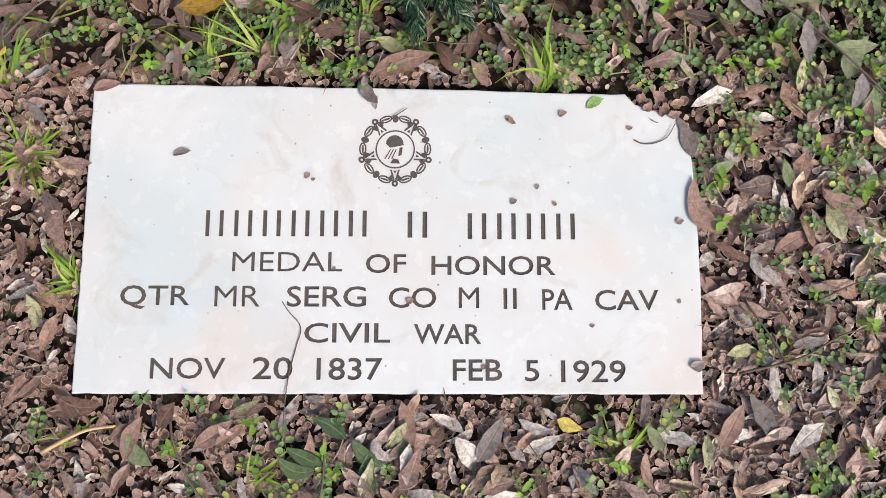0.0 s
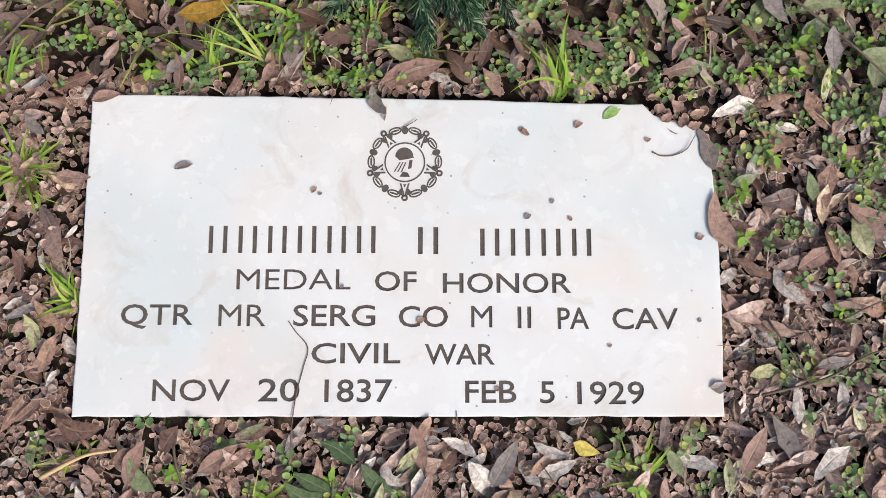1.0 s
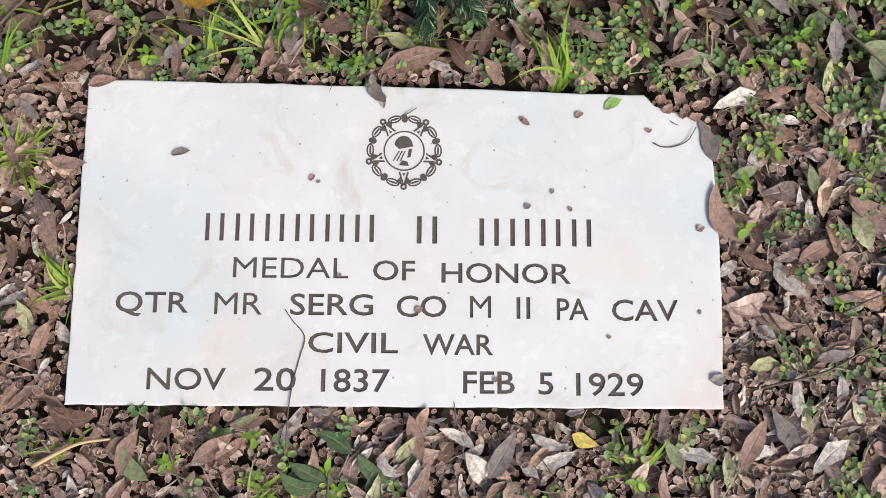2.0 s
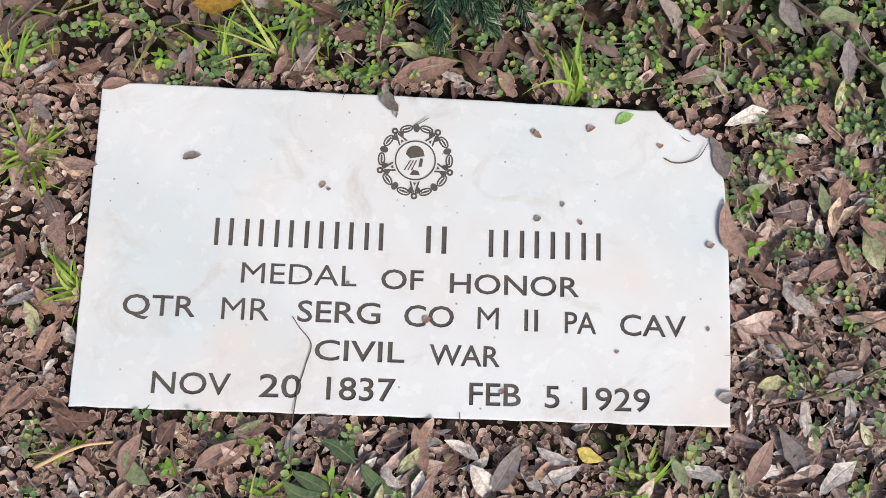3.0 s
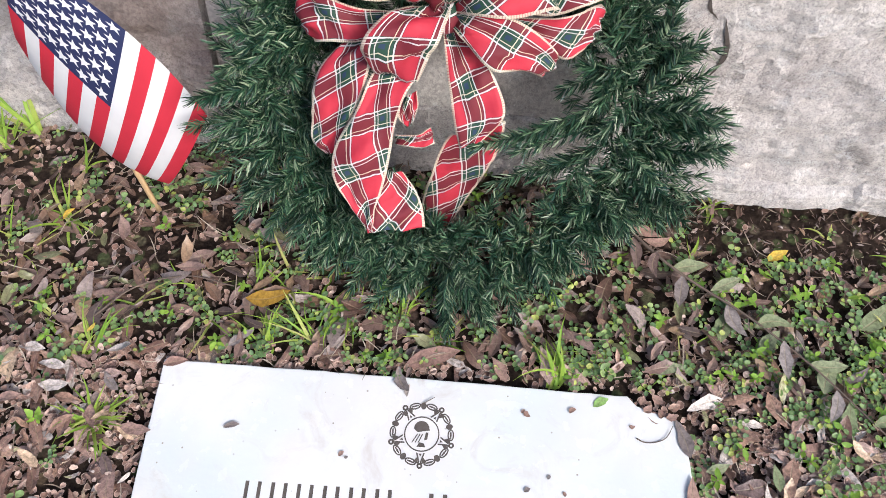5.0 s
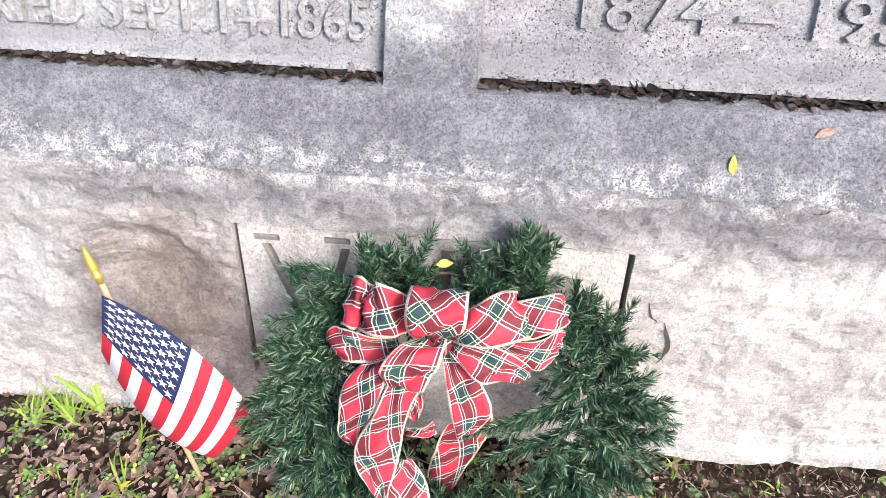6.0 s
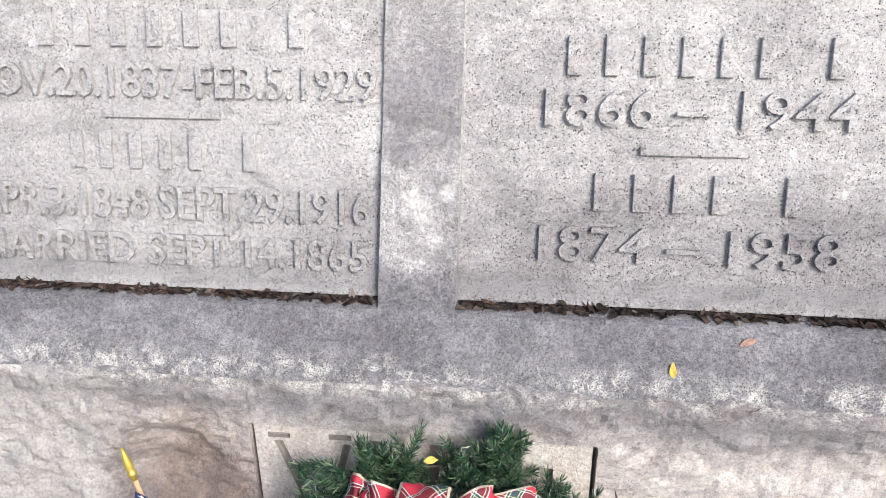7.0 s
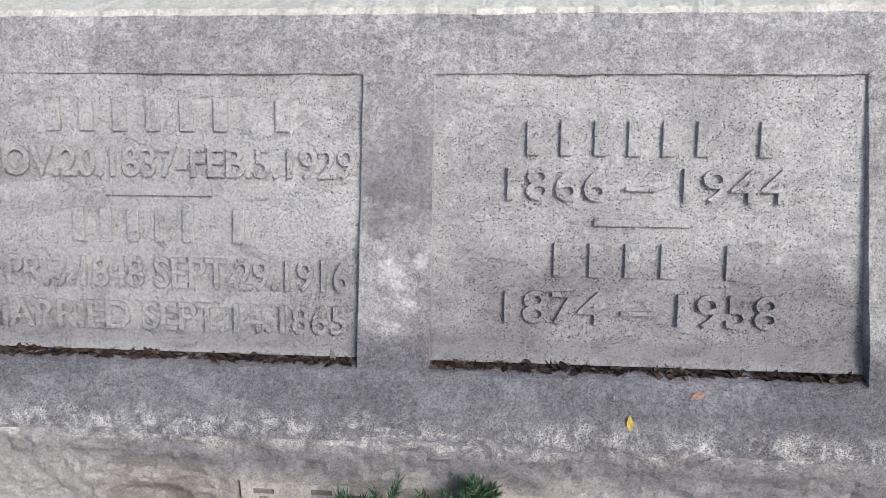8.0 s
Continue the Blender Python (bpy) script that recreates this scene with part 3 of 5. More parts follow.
# smooth tablet in the base's recess, a groove at each side, with plain incised bars
lining = bmesh.new()
bmesh.ops.create_cube(lining, size=1.0)
for v in lining.verts:
    u = TAB[0] + GROOVE if v.co.x < 0 else TAB[1] - GROOVE
    z = TAB[2] + 0.002 if v.co.z < 0 else TAB[3] - 0.003
    v.co = Vector((u, 0.228 * z - 0.004 + (0.004 if v.co.y < 0 else 0.03), z))
tablet = part("tablet", lining, M_TABLET, base, "smooth pale recessed tablet with incised bars")
for u, sl, z0, hh, wd in ((-0.212, -0.33, 0.215, 0.13, 0.014), (-0.264, 0.0, 0.347, 0.010, 0.036), (-0.178, 0.27, 0.215, 0.13, 0.012), (-0.166, 0.0, 0.349, 0.010, 0.036), (-0.10, 0.0, 0.215, 0.14, 0.018), (-0.02, 0.1, 0.215, 0.14, 0.018), (0.07, 0.0, 0.215, 0.14, 0.018), (0.164, 0.0, 0.215, 0.11, 0.019)):
    cutter = bpy.data.objects.new("cut", bars_mesh([(u, u + wd)], hh, 0.018, sl))
    scene.collection.objects.link(cutter)
    cutter.matrix_world = STONE @ pose(0, 0.228 * z0 - 0.004 + 0.004, z0, 90 - math.degrees(math.atan(0.228)))
    mod = tablet.modifiers.new("incise", "BOOLEAN")
    mod.operation, mod.solver, mod.object = "DIFFERENCE", "EXACT", cutter
    bpy.context.view_layer.update()
    cut_mesh = bpy.data.meshes.new_from_object(tablet.evaluated_get(bpy.context.evaluated_depsgraph_get()))
    tablet.modifiers.clear()
    tablet.data = cut_mesh
    bpy.data.objects.remove(cutter)
tablet.data.materials.append(M_GROOVE)
# faces behind the tablet's front carry dirt and painted shade
for poly in tablet.data.polygons:
    if poly.center.y > 0.228 * poly.center.z + 0.0012:
        poly.material_index = 1


def crack(points, width):
    """A gaping crack: a tapered dark sliver let into the base."""
    pts = spline(points, 14)
    bm = bmesh.new()
    left, right = [], []
    for i, (u, z) in enumerate(pts):
        wd = width * math.sin(math.pi * (i + 0.3) / 14) * (0.7 + 0.5 * random.random())
        d = base_front(u, z) - 0.0012
        left.append(bm.verts.new((u - wd, d, z)))
        right.append(bm.verts.new((u + wd, d, z)))
    for i in range(13):
        bm.faces.new((left[i], right[i], right[i + 1], left[i + 1]))
    return part("crack", bm, M_CRACK, base, "dark open crack")


crack([(0.277, 0.30), (0.285, 0.272), (0.298, 0.258)], 0.0022)
crack([(0.305, 0.262), (0.316, 0.232), (0.318, 0.21), (0.309, 0.18)], 0.003)
crack([(0.44, 0.455), (0.452, 0.452), (0.47, 0.458)], 0.002)

# ---- flat marker ----
random.seed(4)
OUT = [(-MX, 0.0), (MX, 0.0), (MX + 0.002, 0.137), (0.306, 0.229), (0.301, 0.262), (0.291, 0.279), (0.266, 0.286), (0.249, 0.292), (0.239, 0.3025), (0.0, 0.3085), (-MX, MY + 0.0035)]
outline = []
for (ax, ay), (bx, by) in zip(OUT, OUT[1:] + OUT[:1]):
    steps = max(1, int(math.hypot(bx - ax, by - ay) / 0.014))
    for k in range(steps):
        t = k / steps
        x, y = ax + (bx - ax) * t, ay + (by - ay) * t
        j = 0.0011 * fbm(x * 60, y * 60, 2) + (0.0012 * random.uniform(-1, 1) if x > 0.22 and y > 0.2 else 0)
        outline.append((x + j * (abs(ay - by) > 0.02), y + j * (abs(ax - bx) > 0.02)))
bm = bmesh.new()
tv = [bm.verts.new((x, y, MTOP)) for x, y in outline]
cap = bm.faces.new(tv)
low = bmesh.ops.extrude_face_region(bm, geom=[cap])
bmesh.ops.translate(bm, vec=(0, 0, -0.1), verts=[g for g in low["geom"] if isinstance(g, bmesh.types.BMVert)])
bmesh.ops.recalc_face_normals(bm, faces=bm.faces[:])
rim = [e for e in bm.edges if all(abs(v.co.z - MTOP) < 1e-6 for v in e.verts)]
bmesh.ops.bevel(bm, geom=rim, offset=0.0016, segments=2, affect="EDGES", profile=0.5)
WORDS = [("MEDAL", -0.156, -0.047, 0.119, 0.0195), ("OF", -0.024, 0.016, 0.1172, 0.0195), ("HONOR", 0.041, 0.164, 0.1155, 0.0195),
         ("QTR", -0.264, -0.196, 0.0815, 0.0235), ("MR", -0.172, -0.127, 0.0842, 0.0205), ("SERG", -0.101, -0.023, 0.084, 0.0205), ("CO", -0.001, 0.046, 0.083, 0.0205), ("M", 0.068, 0.088, 0.083, 0.0205), ("11", 0.112, 0.125, 0.0823, 0.0205), ("PA", 0.150, 0.180, 0.0815, 0.0205), ("CAV", 0.202, 0.265, 0.081, 0.0205),
         ("CIVIL", -0.083, 0.001, 0.049, 0.0195), ("WAR", 0.024, 0.090, 0.048, 0.0195),
         ("NOV", -0.231, -0.158, 0.0142, 0.0205), ("20", -0.132, -0.093, 0.0138, 0.0215), ("1837", -0.070, -0.006, 0.0132, 0.0215), ("FEB", 0.062, 0.110, 0.0128, 0.0205), ("5", 0.132, 0.146, 0.0122, 0.0205), ("1929", 0.167, 0.230, 0.0112, 0.0215)]
flat_marker = part("grave_marker", bm, M_MARBLE, None)
tagged(flat_marker, "flat white marble grave marker with grey engraved lettering, chipped corner", "grave marker")
DEEP, BOLD = 0.0015, 0.011


def volume(me):
    b = bmesh.new()
    b.from_mesh(me)
    v = abs(b.calc_volume())
    b.free()
    return v


def engrave(piece, y):
    """Sinks one letter or bar (flat outline with depth) into the marble and lays its grey floor in it."""
    b2 = bmesh.new()
    b2.from_mesh(piece)
    for v in b2.verts:
        v.co = Vector((v.co.x, v.co.y + y, MTOP + (0.002 if v.co.z > 0 else -DEEP)))
    bmesh.ops.recalc_face_normals(b2, faces=b2.faces[:])
    floor = [f for f in b2.faces if all(v.co.z < MTOP for v in f.verts)]
    cut = bpy.data.meshes.new("cut")
    b2.to_mesh(cut)
    idx, vs, fs = {}, [], []
    for f in floor:
        row = []
        for v in f.verts:
            if v not in idx:
                idx[v] = len(vs)
                vs.append((v.co.x, v.co.y, 0.0))
            row.append(idx[v])
        fs.append(row[::-1])
    b2.free()
    expected = volume(cut) * DEEP / (DEEP + 0.002)
    before = volume(flat_marker.data)
    cut_ob = bpy.data.objects.new("cut", cut)
    scene.collection.objects.link(cut_ob)
    mod = flat_marker.modifiers.new("engrave", "BOOLEAN")
    mod.operation, mod.solver, mod.object = "DIFFERENCE", "EXACT", cut_ob
    bpy.context.view_layer.update()
    carved = bpy.data.meshes.new_from_object(flat_marker.evaluated_get(bpy.context.evaluated_depsgraph_get()))
    flat_marker.modifiers.clear()
    bpy.data.objects.remove(cut_ob)
    good = abs(before - volume(carved) - expected) < 0.08 * expected
    if good:
        flat_marker.data = carved
    ob = link("letter" if len(vs) != 4 else "engraved_bar", mesh_of("letter", vs, fs, False), M_LETTER, flat_marker, "grey engraved letter" if len(vs) != 4 else "plain grey engraved bar")
    ob.location = (0, 0, MTOP - DEEP + 0.0002 if good else MTOP + 0.00025)


for body, x0, x1, y, hh in WORDS:
    for piece in islands(fitted(text_mesh(body, 0.0 if "M" in body else 0.05 if body == "11" else BOLD, 0.5), x0, x1, hh)):
        engrave(piece, y)
for count, x0, x1, y in ((6, -0.187, -0.016, 0.154), (1, 0.014, 0.045, 0.153), (4, 0.074, 0.192, 0.1515)):
    step = (x1 - x0) / count
    for k in range(count):
        for a, b in ((0.10, 0.25), (0.58, 0.73)):
            bm = bmesh.new()
            bmesh.ops.create_cube(bm, size=1.0)
            for v in bm.verts:
                v.co = Vector((x0 + step * (k + (b if v.co.x > 0 else a)), 0.0265 if v.co.y > 0 else 0.0, v.co.z))
            me = bpy.data.meshes.new("bar")
            bm.to_mesh(me)
            bm.free()
            engrave(me, y)


def flat_shape(polys, z, thick=0.0004):
    """Thin plates from outlines."""
    bm = bmesh.new()
    for poly in polys:
        top = [bm.verts.new((x, y, z)) for x, y in poly]
        bot = [bm.verts.new((x, y, z - thick)) for x, y in poly]
        f = bm.faces.new(top)
        for i in range(len(top)):
            j = (i + 1) % len(top)
            bm.faces.new((top[j], top[i], bot[i], bot[j]))
    bmesh.ops.recalc_face_normals(bm, faces=bm.faces[:])
    return bm


def ring_polys(cx, cy, rx, ry, wide, turn=0.0, n=28):
    out = []
    for k in range(n):
        quad = []
        for a, r in ((k, 1), (k + 1, 1), (k + 1, -1), (k, -1)):
            t = 2 * math.pi * a / n
            x, y = (rx + r * wide / 2) * math.cos(t), (ry + r * wide / 2) * math.sin(t)
            quad.append((cx + x * math.cos(turn) - y * math.sin(turn), cy + x * math.sin(turn) + y * math.cos(turn)))
        out.append(quad)
    return out


def disc_poly(cx, cy, r, n=12, ry=None, turn=0.0):
    return [(cx + r * math.cos(t) * math.cos(turn) - (ry or r) * math.sin(t) * math.sin(turn), cy + r * math.cos(t) * math.sin(turn) + (ry or r) * math.sin(t) * math.cos(turn)) for t in [2 * math.pi * k / n for k in range(n)]]


def emblem(cx, cy):
    """Round engraved medal: a chain of links round a five-pointed star, with a ring and plain shapes within."""
    z = MTOP + 0.0003
    holder = part("emblem", flat_shape(ring_polys(cx, cy, 0.0193, 0.0193, 0.0014, n=40), z), M_LETTER, flat_marker, "grey engraved medal ring")
    for k in range(5):
        a = -math.pi / 2 + k * 2 * math.pi / 5
        def at(r, da):
            return (cx + r * math.cos(a + da), cy + r * math.sin(a + da))
        knob = ring_polys(*at(0.0355, 0), 0.0023, 0.0023, 0.0020, n=14)
        tri = [[at(0.034, 0.035), at(0.0215, 0.235), at(0.0215, 0.15), at(0.031, 0.01)],
               [at(0.034, -0.035), at(0.031, -0.01), at(0.0215, -0.15), at(0.0215, -0.235)],
               [at(0.0255, 0.0), at(0.0222, 0.07), at(0.0222, -0.07)],
               [at(0.0335, 0.05), at(0.032, 0.24), at(0.026, 0.13)], [at(0.0335, -0.05), at(0.026, -0.13), at(0.032, -0.24)]]
        part("star_point", flat_shape(knob + tri, z + 0.0001), M_LETTER, holder)
        for da, big in ((0.33, 0), (0.628, 1), (0.93, 0)):
            r = 0.0328 if not big else 0.0322
            c = at(r, da)
            tn = a + da + math.pi / 2
            if big:
                chain = [disc_poly(*c, 0.0033, 9, 0.0042, tn)]
            else:
                chain = ring_polys(*c, 0.0060, 0.0030, 0.0016, tn, 18) + [disc_poly(*c, 0.0050, 8, 0.0010, tn)]
            part("chain_link", flat_shape(chain, z - 0.0001), M_LETTER, holder)
    dome = [(cx - 0.0095 + 0.0, cy + 0.006)] + [(cx - 0.0005 + 0.0088 * math.cos(t), cy + 0.0058 + 0.009 * math.sin(t)) for t in [math.pi * k / 10 for k in range(10, -1, -1)]] + [(cx + 0.009, cy + 0.0045), (cx - 0.005, cy + 0.0018)]
    inner = [dome, [(cx + 0.003, cy - 0.007), (cx + 0.0065, cy - 0.006), (cx + 0.0075, cy + 0.002), (cx + 0.0045, cy + 0.002)], [(cx - 0.005, cy - 0.0145), (cx + 0.005, cy - 0.0148), (cx + 0.003, cy - 0.0105), (cx - 0.002, cy - 0.0095)]]
    for k in range(3):
        inner.append([(cx - 0.011 + 0.0035 * k, cy - 0.010), (cx - 0.0098 + 0.0035 * k, cy - 0.010), (cx - 0.004 + 0.0028 * k, cy + 0.0), (cx - 0.0052 + 0.0028 * k, cy + 0.0)])
    for shape in inner:
        part("plain_shape", flat_shape([shape], z), M_LETTER, holder)


emblem(0.004, 0.2435)

# ---- leaves ----
LEAF_ROWS, LEAF_COLS = 7, 3
LEAF_FACES = [(j * 3 + i, j * 3 + i + 1, (j + 1) * 3 + i + 1, (j + 1) * 3 + i) for j in range(6) for i in range(2)]
LEAF_UV = np.array([(i / 2, j / 6) for j in range(7) for i in range(3)])


def leaf_points(rng, length, width, bend, fold, twist):
    """n x 21 x 3 points of pointed leaves along +x, each with its own bend, fold and twist."""
    n = len(length)
    t = np.linspace(0, 1, 7)
    prof = np.sin(np.pi * t ** 0.8) ** 0.85
    prof[0], prof[-1] = 0.05, 0.0
    prof = prof[None] * np.ones((n, 1)) * (1 + 0.10 * rng.standard_normal((n, 7)))
    ang = bend[:, None] * (t[None] - 0.5)
    x = length[:, None] * (t[None] - 0.5) * np.cos(ang * 0.5)
    z = length[:, None] * bend[:, None] * 0.5 * (t[None] - 0.5) ** 2
    v = np.zeros((n, 7, 3, 3))
    for c, side in enumerate((-1, 0, 1)):
        half = 0.5 * width[:, None] * prof * side
        roll = twist[:, None] * (t[None] - 0.5)
        up = abs(side) * np.abs(half) * np.tan(fold)[:, None]
        v[:, :, c, 0] = x
        v[:, :, c, 1] = half * np.cos(roll) - up * np.sin(roll)
        v[:, :, c, 2] = z + half * np.sin(roll) + up * np.cos(roll)
    v[..., 1] += (0.08 * length * rng.standard_normal(n))[:, None, None] * ((t - 0.5) ** 2 * 4)[None, :, None]
    return v.reshape(n, 21, 3)


def turned(v, rng, yaw, tilt, pos):
    """Tilts each piece by chance, turns it by yaw and moves it to pos."""
    n = len(v)
    a, b = tilt * rng.standard_normal(n), tilt * rng.standard_normal(n)
    x, y, z = v[..., 0], v[..., 1], v[..., 2]
    z, y = z * np.cos(a)[:, None] + y * np.sin(a)[:, None], y * np.cos(a)[:, None] - z * np.sin(a)[:, None]
    z, x = z * np.cos(b)[:, None] + x * np.sin(b)[:, None], x * np.cos(b)[:, None] - z * np.sin(b)[:, None]
    c, s = np.cos(yaw)[:, None], np.sin(yaw)[:, None]
    return np.stack([x * c - y * s, x * s + y * c, z], -1) + pos[:, None, :]


def scatter(rng, count, box, margin, weight=None):
    """Random places on open ground, off the marker and in front of the headstone."""
    out = []
    x0, x1, y0, y1 = box
    while len(out) < count:
        x, y = rng.uniform(x0, x1), rng.uniform(y0, y1)
        inside = max(abs(x) - MX, abs(y - MY / 2) - MY / 2)
        if x > 0.24 and y > 0.262 and x + y < 0.60:
            inside = 0.004
        if inside < margin * (0.4 + 0.6 * rng.random()) or y > stone_front(x) - 0.004:
            continue
        if weight and rng.random() > weight(x, y):
            continue
        # thin out raggedly towards the ends of the strewn patch
        end = min(x - x0, x1 - x, y - y0 + 0.04) + 0.10 * fbm(x * 9, y * 9, 6)
        if x1 - x0 > 1.4 and end < 0.12 * rng.random():
            continue
        out.append((x, y, ground_height(x, y)))
    return np.array(out)


rng = np.random.default_rng(11)


def leaf_weight(x, y):
    if x > 0.15 and y > stone_front(x) - 0.10:
        return 0.12
    return 0.5 if y > 0.42 else 0.8 if y > 0.33 else 1.0


def leaf_batch(count, box, lo, hi, zlo, zhi, tilt, margin, weight=leaf_weight):
    pos = scatter(rng, count, box, margin, weight)
    pos[:, 2] += rng.uniform(zlo, zhi, count)
    length = rng.uniform(lo, hi, count)
    v = leaf_points(rng, length, length * rng.uniform(0.24, 0.38, count), rng.normal(0.0, 0.5, count), rng.normal(0.15, 0.3, count), rng.normal(0, 0.5, count))
    return turned(v, rng, rng.uniform(0, 2 * math.pi, count), tilt, pos)


WIDE = (-1.25, 1.25, -0.6, 0.75)
NEAR = (-0.75, 0.80, -0.22, 0.66)
def far_places(count):
    out = []
    while len(out) < count:
        r, a = 0.75 + abs(rng.normal(0, 1.1)), rng.uniform(0, 2 * math.pi)
        x, y = r * math.cos(a), 0.25 + r * math.sin(a)
        local = STONE.inverted() @ Vector((x, y, 0))
        if -0.98 < local.x < 0.93 and -0.03 < local.y < 0.76 or abs(x) < 0.34 and -0.03 < y < 0.34:
            continue
        out.append((x, y, ground_height(x, y) + rng.uniform(0.002, 0.012)))
    return np.array(out)


far_n = 5200
far_len = rng.uniform(0.026, 0.05, far_n)
far_v = turned(leaf_points(rng, far_len, far_len * 0.36, rng.normal(0, 0.5, far_n), rng.normal(0.15, 0.3, far_n), rng.normal(0, 0.5, far_n)), rng, rng.uniform(0, 6.28, far_n), 0.22, far_places(far_n))
litter_v = np.concatenate([far_v, leaf_batch(220, (-0.75, 0.80, 0.31, 0.66), 0.018, 0.038, 0.004, 0.015, 0.25, 0.012), leaf_batch(2900, NEAR, 0.007, 0.018, 0.003, 0.015, 0.35, 0.005), leaf_batch(900, (0.30, 0.80, -0.20, 0.34), 0.016, 0.036, 0.006, 0.016, 0.25, 0.012), leaf_batch(1700, NEAR, 0.016, 0.034, 0.001, 0.009, 0.22, 0.012), leaf_batch(800, NEAR, 0.022, 0.042, 0.005, 0.015, 0.26, 0.014), leaf_batch(1500, WIDE, 0.022, 0.044, 0.002, 0.012, 0.22, 0.016)])
# the strip of bare soil along the stone's foot, beside the wreath
mid = litter_v.mean(1)
bare = np.array([x > 0.20 and stone_front(x) - 0.085 < y < 0.66 for x, y in mid[:, :2]])
litter_v = litter_v[~bare | (rng.random(len(mid)) < 0.25)]
litter_v = np.concatenate([litter_v, leaf_batch(900, (0.16, 0.82, 0.48, 0.62), 0.004, 0.011, 0.001, 0.008, 0.4, 0.006, None)])
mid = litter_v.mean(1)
near_stone = np.array([y > 0.335 + 0.05 * fbm(x * 8, y * 8, 3) and y < 0.66 and abs(x) < 1.2 for x, y in mid[:, :2]])
dark_litter = tagged(link("leaf_litter", many("leaf_litter", LEAF_FACES, litter_v[near_stone], LEAF_UV), M_DARK_LEAF), "dark red-brown fallen leaves at the foot of the headstone", "leaf litter", kind="stuff")
litter_v = litter_v[~near_stone]
litter = tagged(link("leaf_litter", many("leaf_litter", LEAF_FACES, litter_v, LEAF_UV), M_DRY), "brown and grey dry fallen leaves covering the ground", "leaf litter", kind="stuff")

# straw and rootlets
straw_n = 1100
straw_len = rng.uniform(0.015, 0.05, straw_n)
straw_pos = scatter(rng, straw_n, NEAR, 0.015)
straw_pos[:, 2] += rng.uniform(0.012, 0.02, straw_n)
straw_v = turned(leaf_points(rng, straw_len, np.full(straw_n, 0.0014), rng.normal(0, 0.5, straw_n), np.full(straw_n, 0.5), np.zeros(straw_n)), rng, rng.uniform(0, 6.28, straw_n), 0.12, straw_pos)
M_STRAW = foliage("straw", [(0.0, (0.12, 0.08, 0.06)), (0.5, (0.30, 0.23, 0.17)), (1.0, (0.50, 0.43, 0.34))], True, 0.6, 0.3)
tagged(link("straw", many("straw", LEAF_FACES, straw_v, LEAF_UV), M_STRAW), "thin dry straw and rootlets over the litter", "straw", kind="stuff")

# seed scales: small brown cups
RIM = 12


def cups(count, box, weight):
    """Thin cupped discs, some broken along a chord: a centre point and three rings of RIM points."""
    pos = scatter(rng, count, box, 0.004, weight)
    pos[:, 2] += rng.uniform(0.005, 0.014, count)
    r = rng.uniform(0.0022, 0.0050, count)
    ang = np.linspace(0, 2 * math.pi, RIM + 1)[:-1]
    v = np.zeros((count, 1 + 3 * RIM, 3))
    deep = r * rng.uniform(0.12, 0.36, count)
    v[:, 0, 2] = -deep
    wob = 1 + 0.09 * np.cos(2 * ang + rng.uniform(0, 6, count)[:, None]) + 0.06 * np.cos(3 * ang + rng.uniform(0, 6, count)[:, None])
    warp = 0.14 * np.cos(2 * ang + rng.uniform(0, 6, count)[:, None]) * rng.uniform(0, 1, count)[:, None]
    squash = rng.uniform(0.68, 1.0, count)[:, None]
    for ring, (rad, z) in enumerate(((0.55, -0.75), (0.90, 0.15), (1.0, 0.12))):
        at = slice(1 + RIM * ring, 1 + RIM * (ring + 1))
        v[:, at, 0] = rad * r[:, None] * np.cos(ang) * wob
        v[:, at, 1] = rad * r[:, None] * np.sin(ang) * wob * squash
        v[:, at, 2] = z * deep[:, None] + warp * rad * r[:, None]
    chord = np.where(rng.random(count) < 0.35, rng.uniform(0.0, 0.6, count), 2.0) * r
    v[:, :, 0] = np.minimum(v[:, :, 0], chord[:, None])
    return turned(v, rng, rng.uniform(0, 6.28, count), 0.3, pos)


def chaff_weight(x, y):
    k = 0.25 + 0.75 * min(1, max(0, 0.6 + 0.9 * fbm(x * 4 + 9, y * 4, 2)))
    if y < 0.02 or (x < -0.3 and y < 0.34) or x > 0.3:
        k = min(1, k + 0.35)
    if y > 0.33:
        k *= 0.25
    if x > 0.2 and y > stone_front(x) - 0.09:
        k *= 0.12
    return k


cv = cups(16500, NEAR, chaff_weight)
n = len(cv)
tri = [(0, 1 + k, 1 + (k + 1) % RIM) for k in range(RIM)]
tri = (np.array(tri)[None] + (np.arange(n) * (1 + 3 * RIM))[:, None, None]).reshape(-1, 3).tolist()
quad = [(1 + g * RIM + k, 1 + (g + 1) * RIM + k, 1 + (g + 1) * RIM + (k + 1) % RIM, 1 + g * RIM + (k + 1) % RIM) for g in (0, 1) for k in range(RIM)]
quad = (np.array(quad)[None] + (np.arange(n) * (1 + 3 * RIM))[:, None, None]).reshape(-1, 4).tolist()
cup_uv = np.array([(0.0, 0.0)] + [(0.55, 0.0)] * RIM + [(0.88, 0.0)] * RIM + [(1.0, 0.0)] * RIM)
tagged(link("seed_scales", mesh_of("seed_scales", cv.reshape(-1, 3), tri + quad, True, {"UVMap": np.tile(cup_uv, (n, 1))}), M_CHAFF), "small brown cupped seed scales strewn on the soil", "seed scales", kind="stuff")


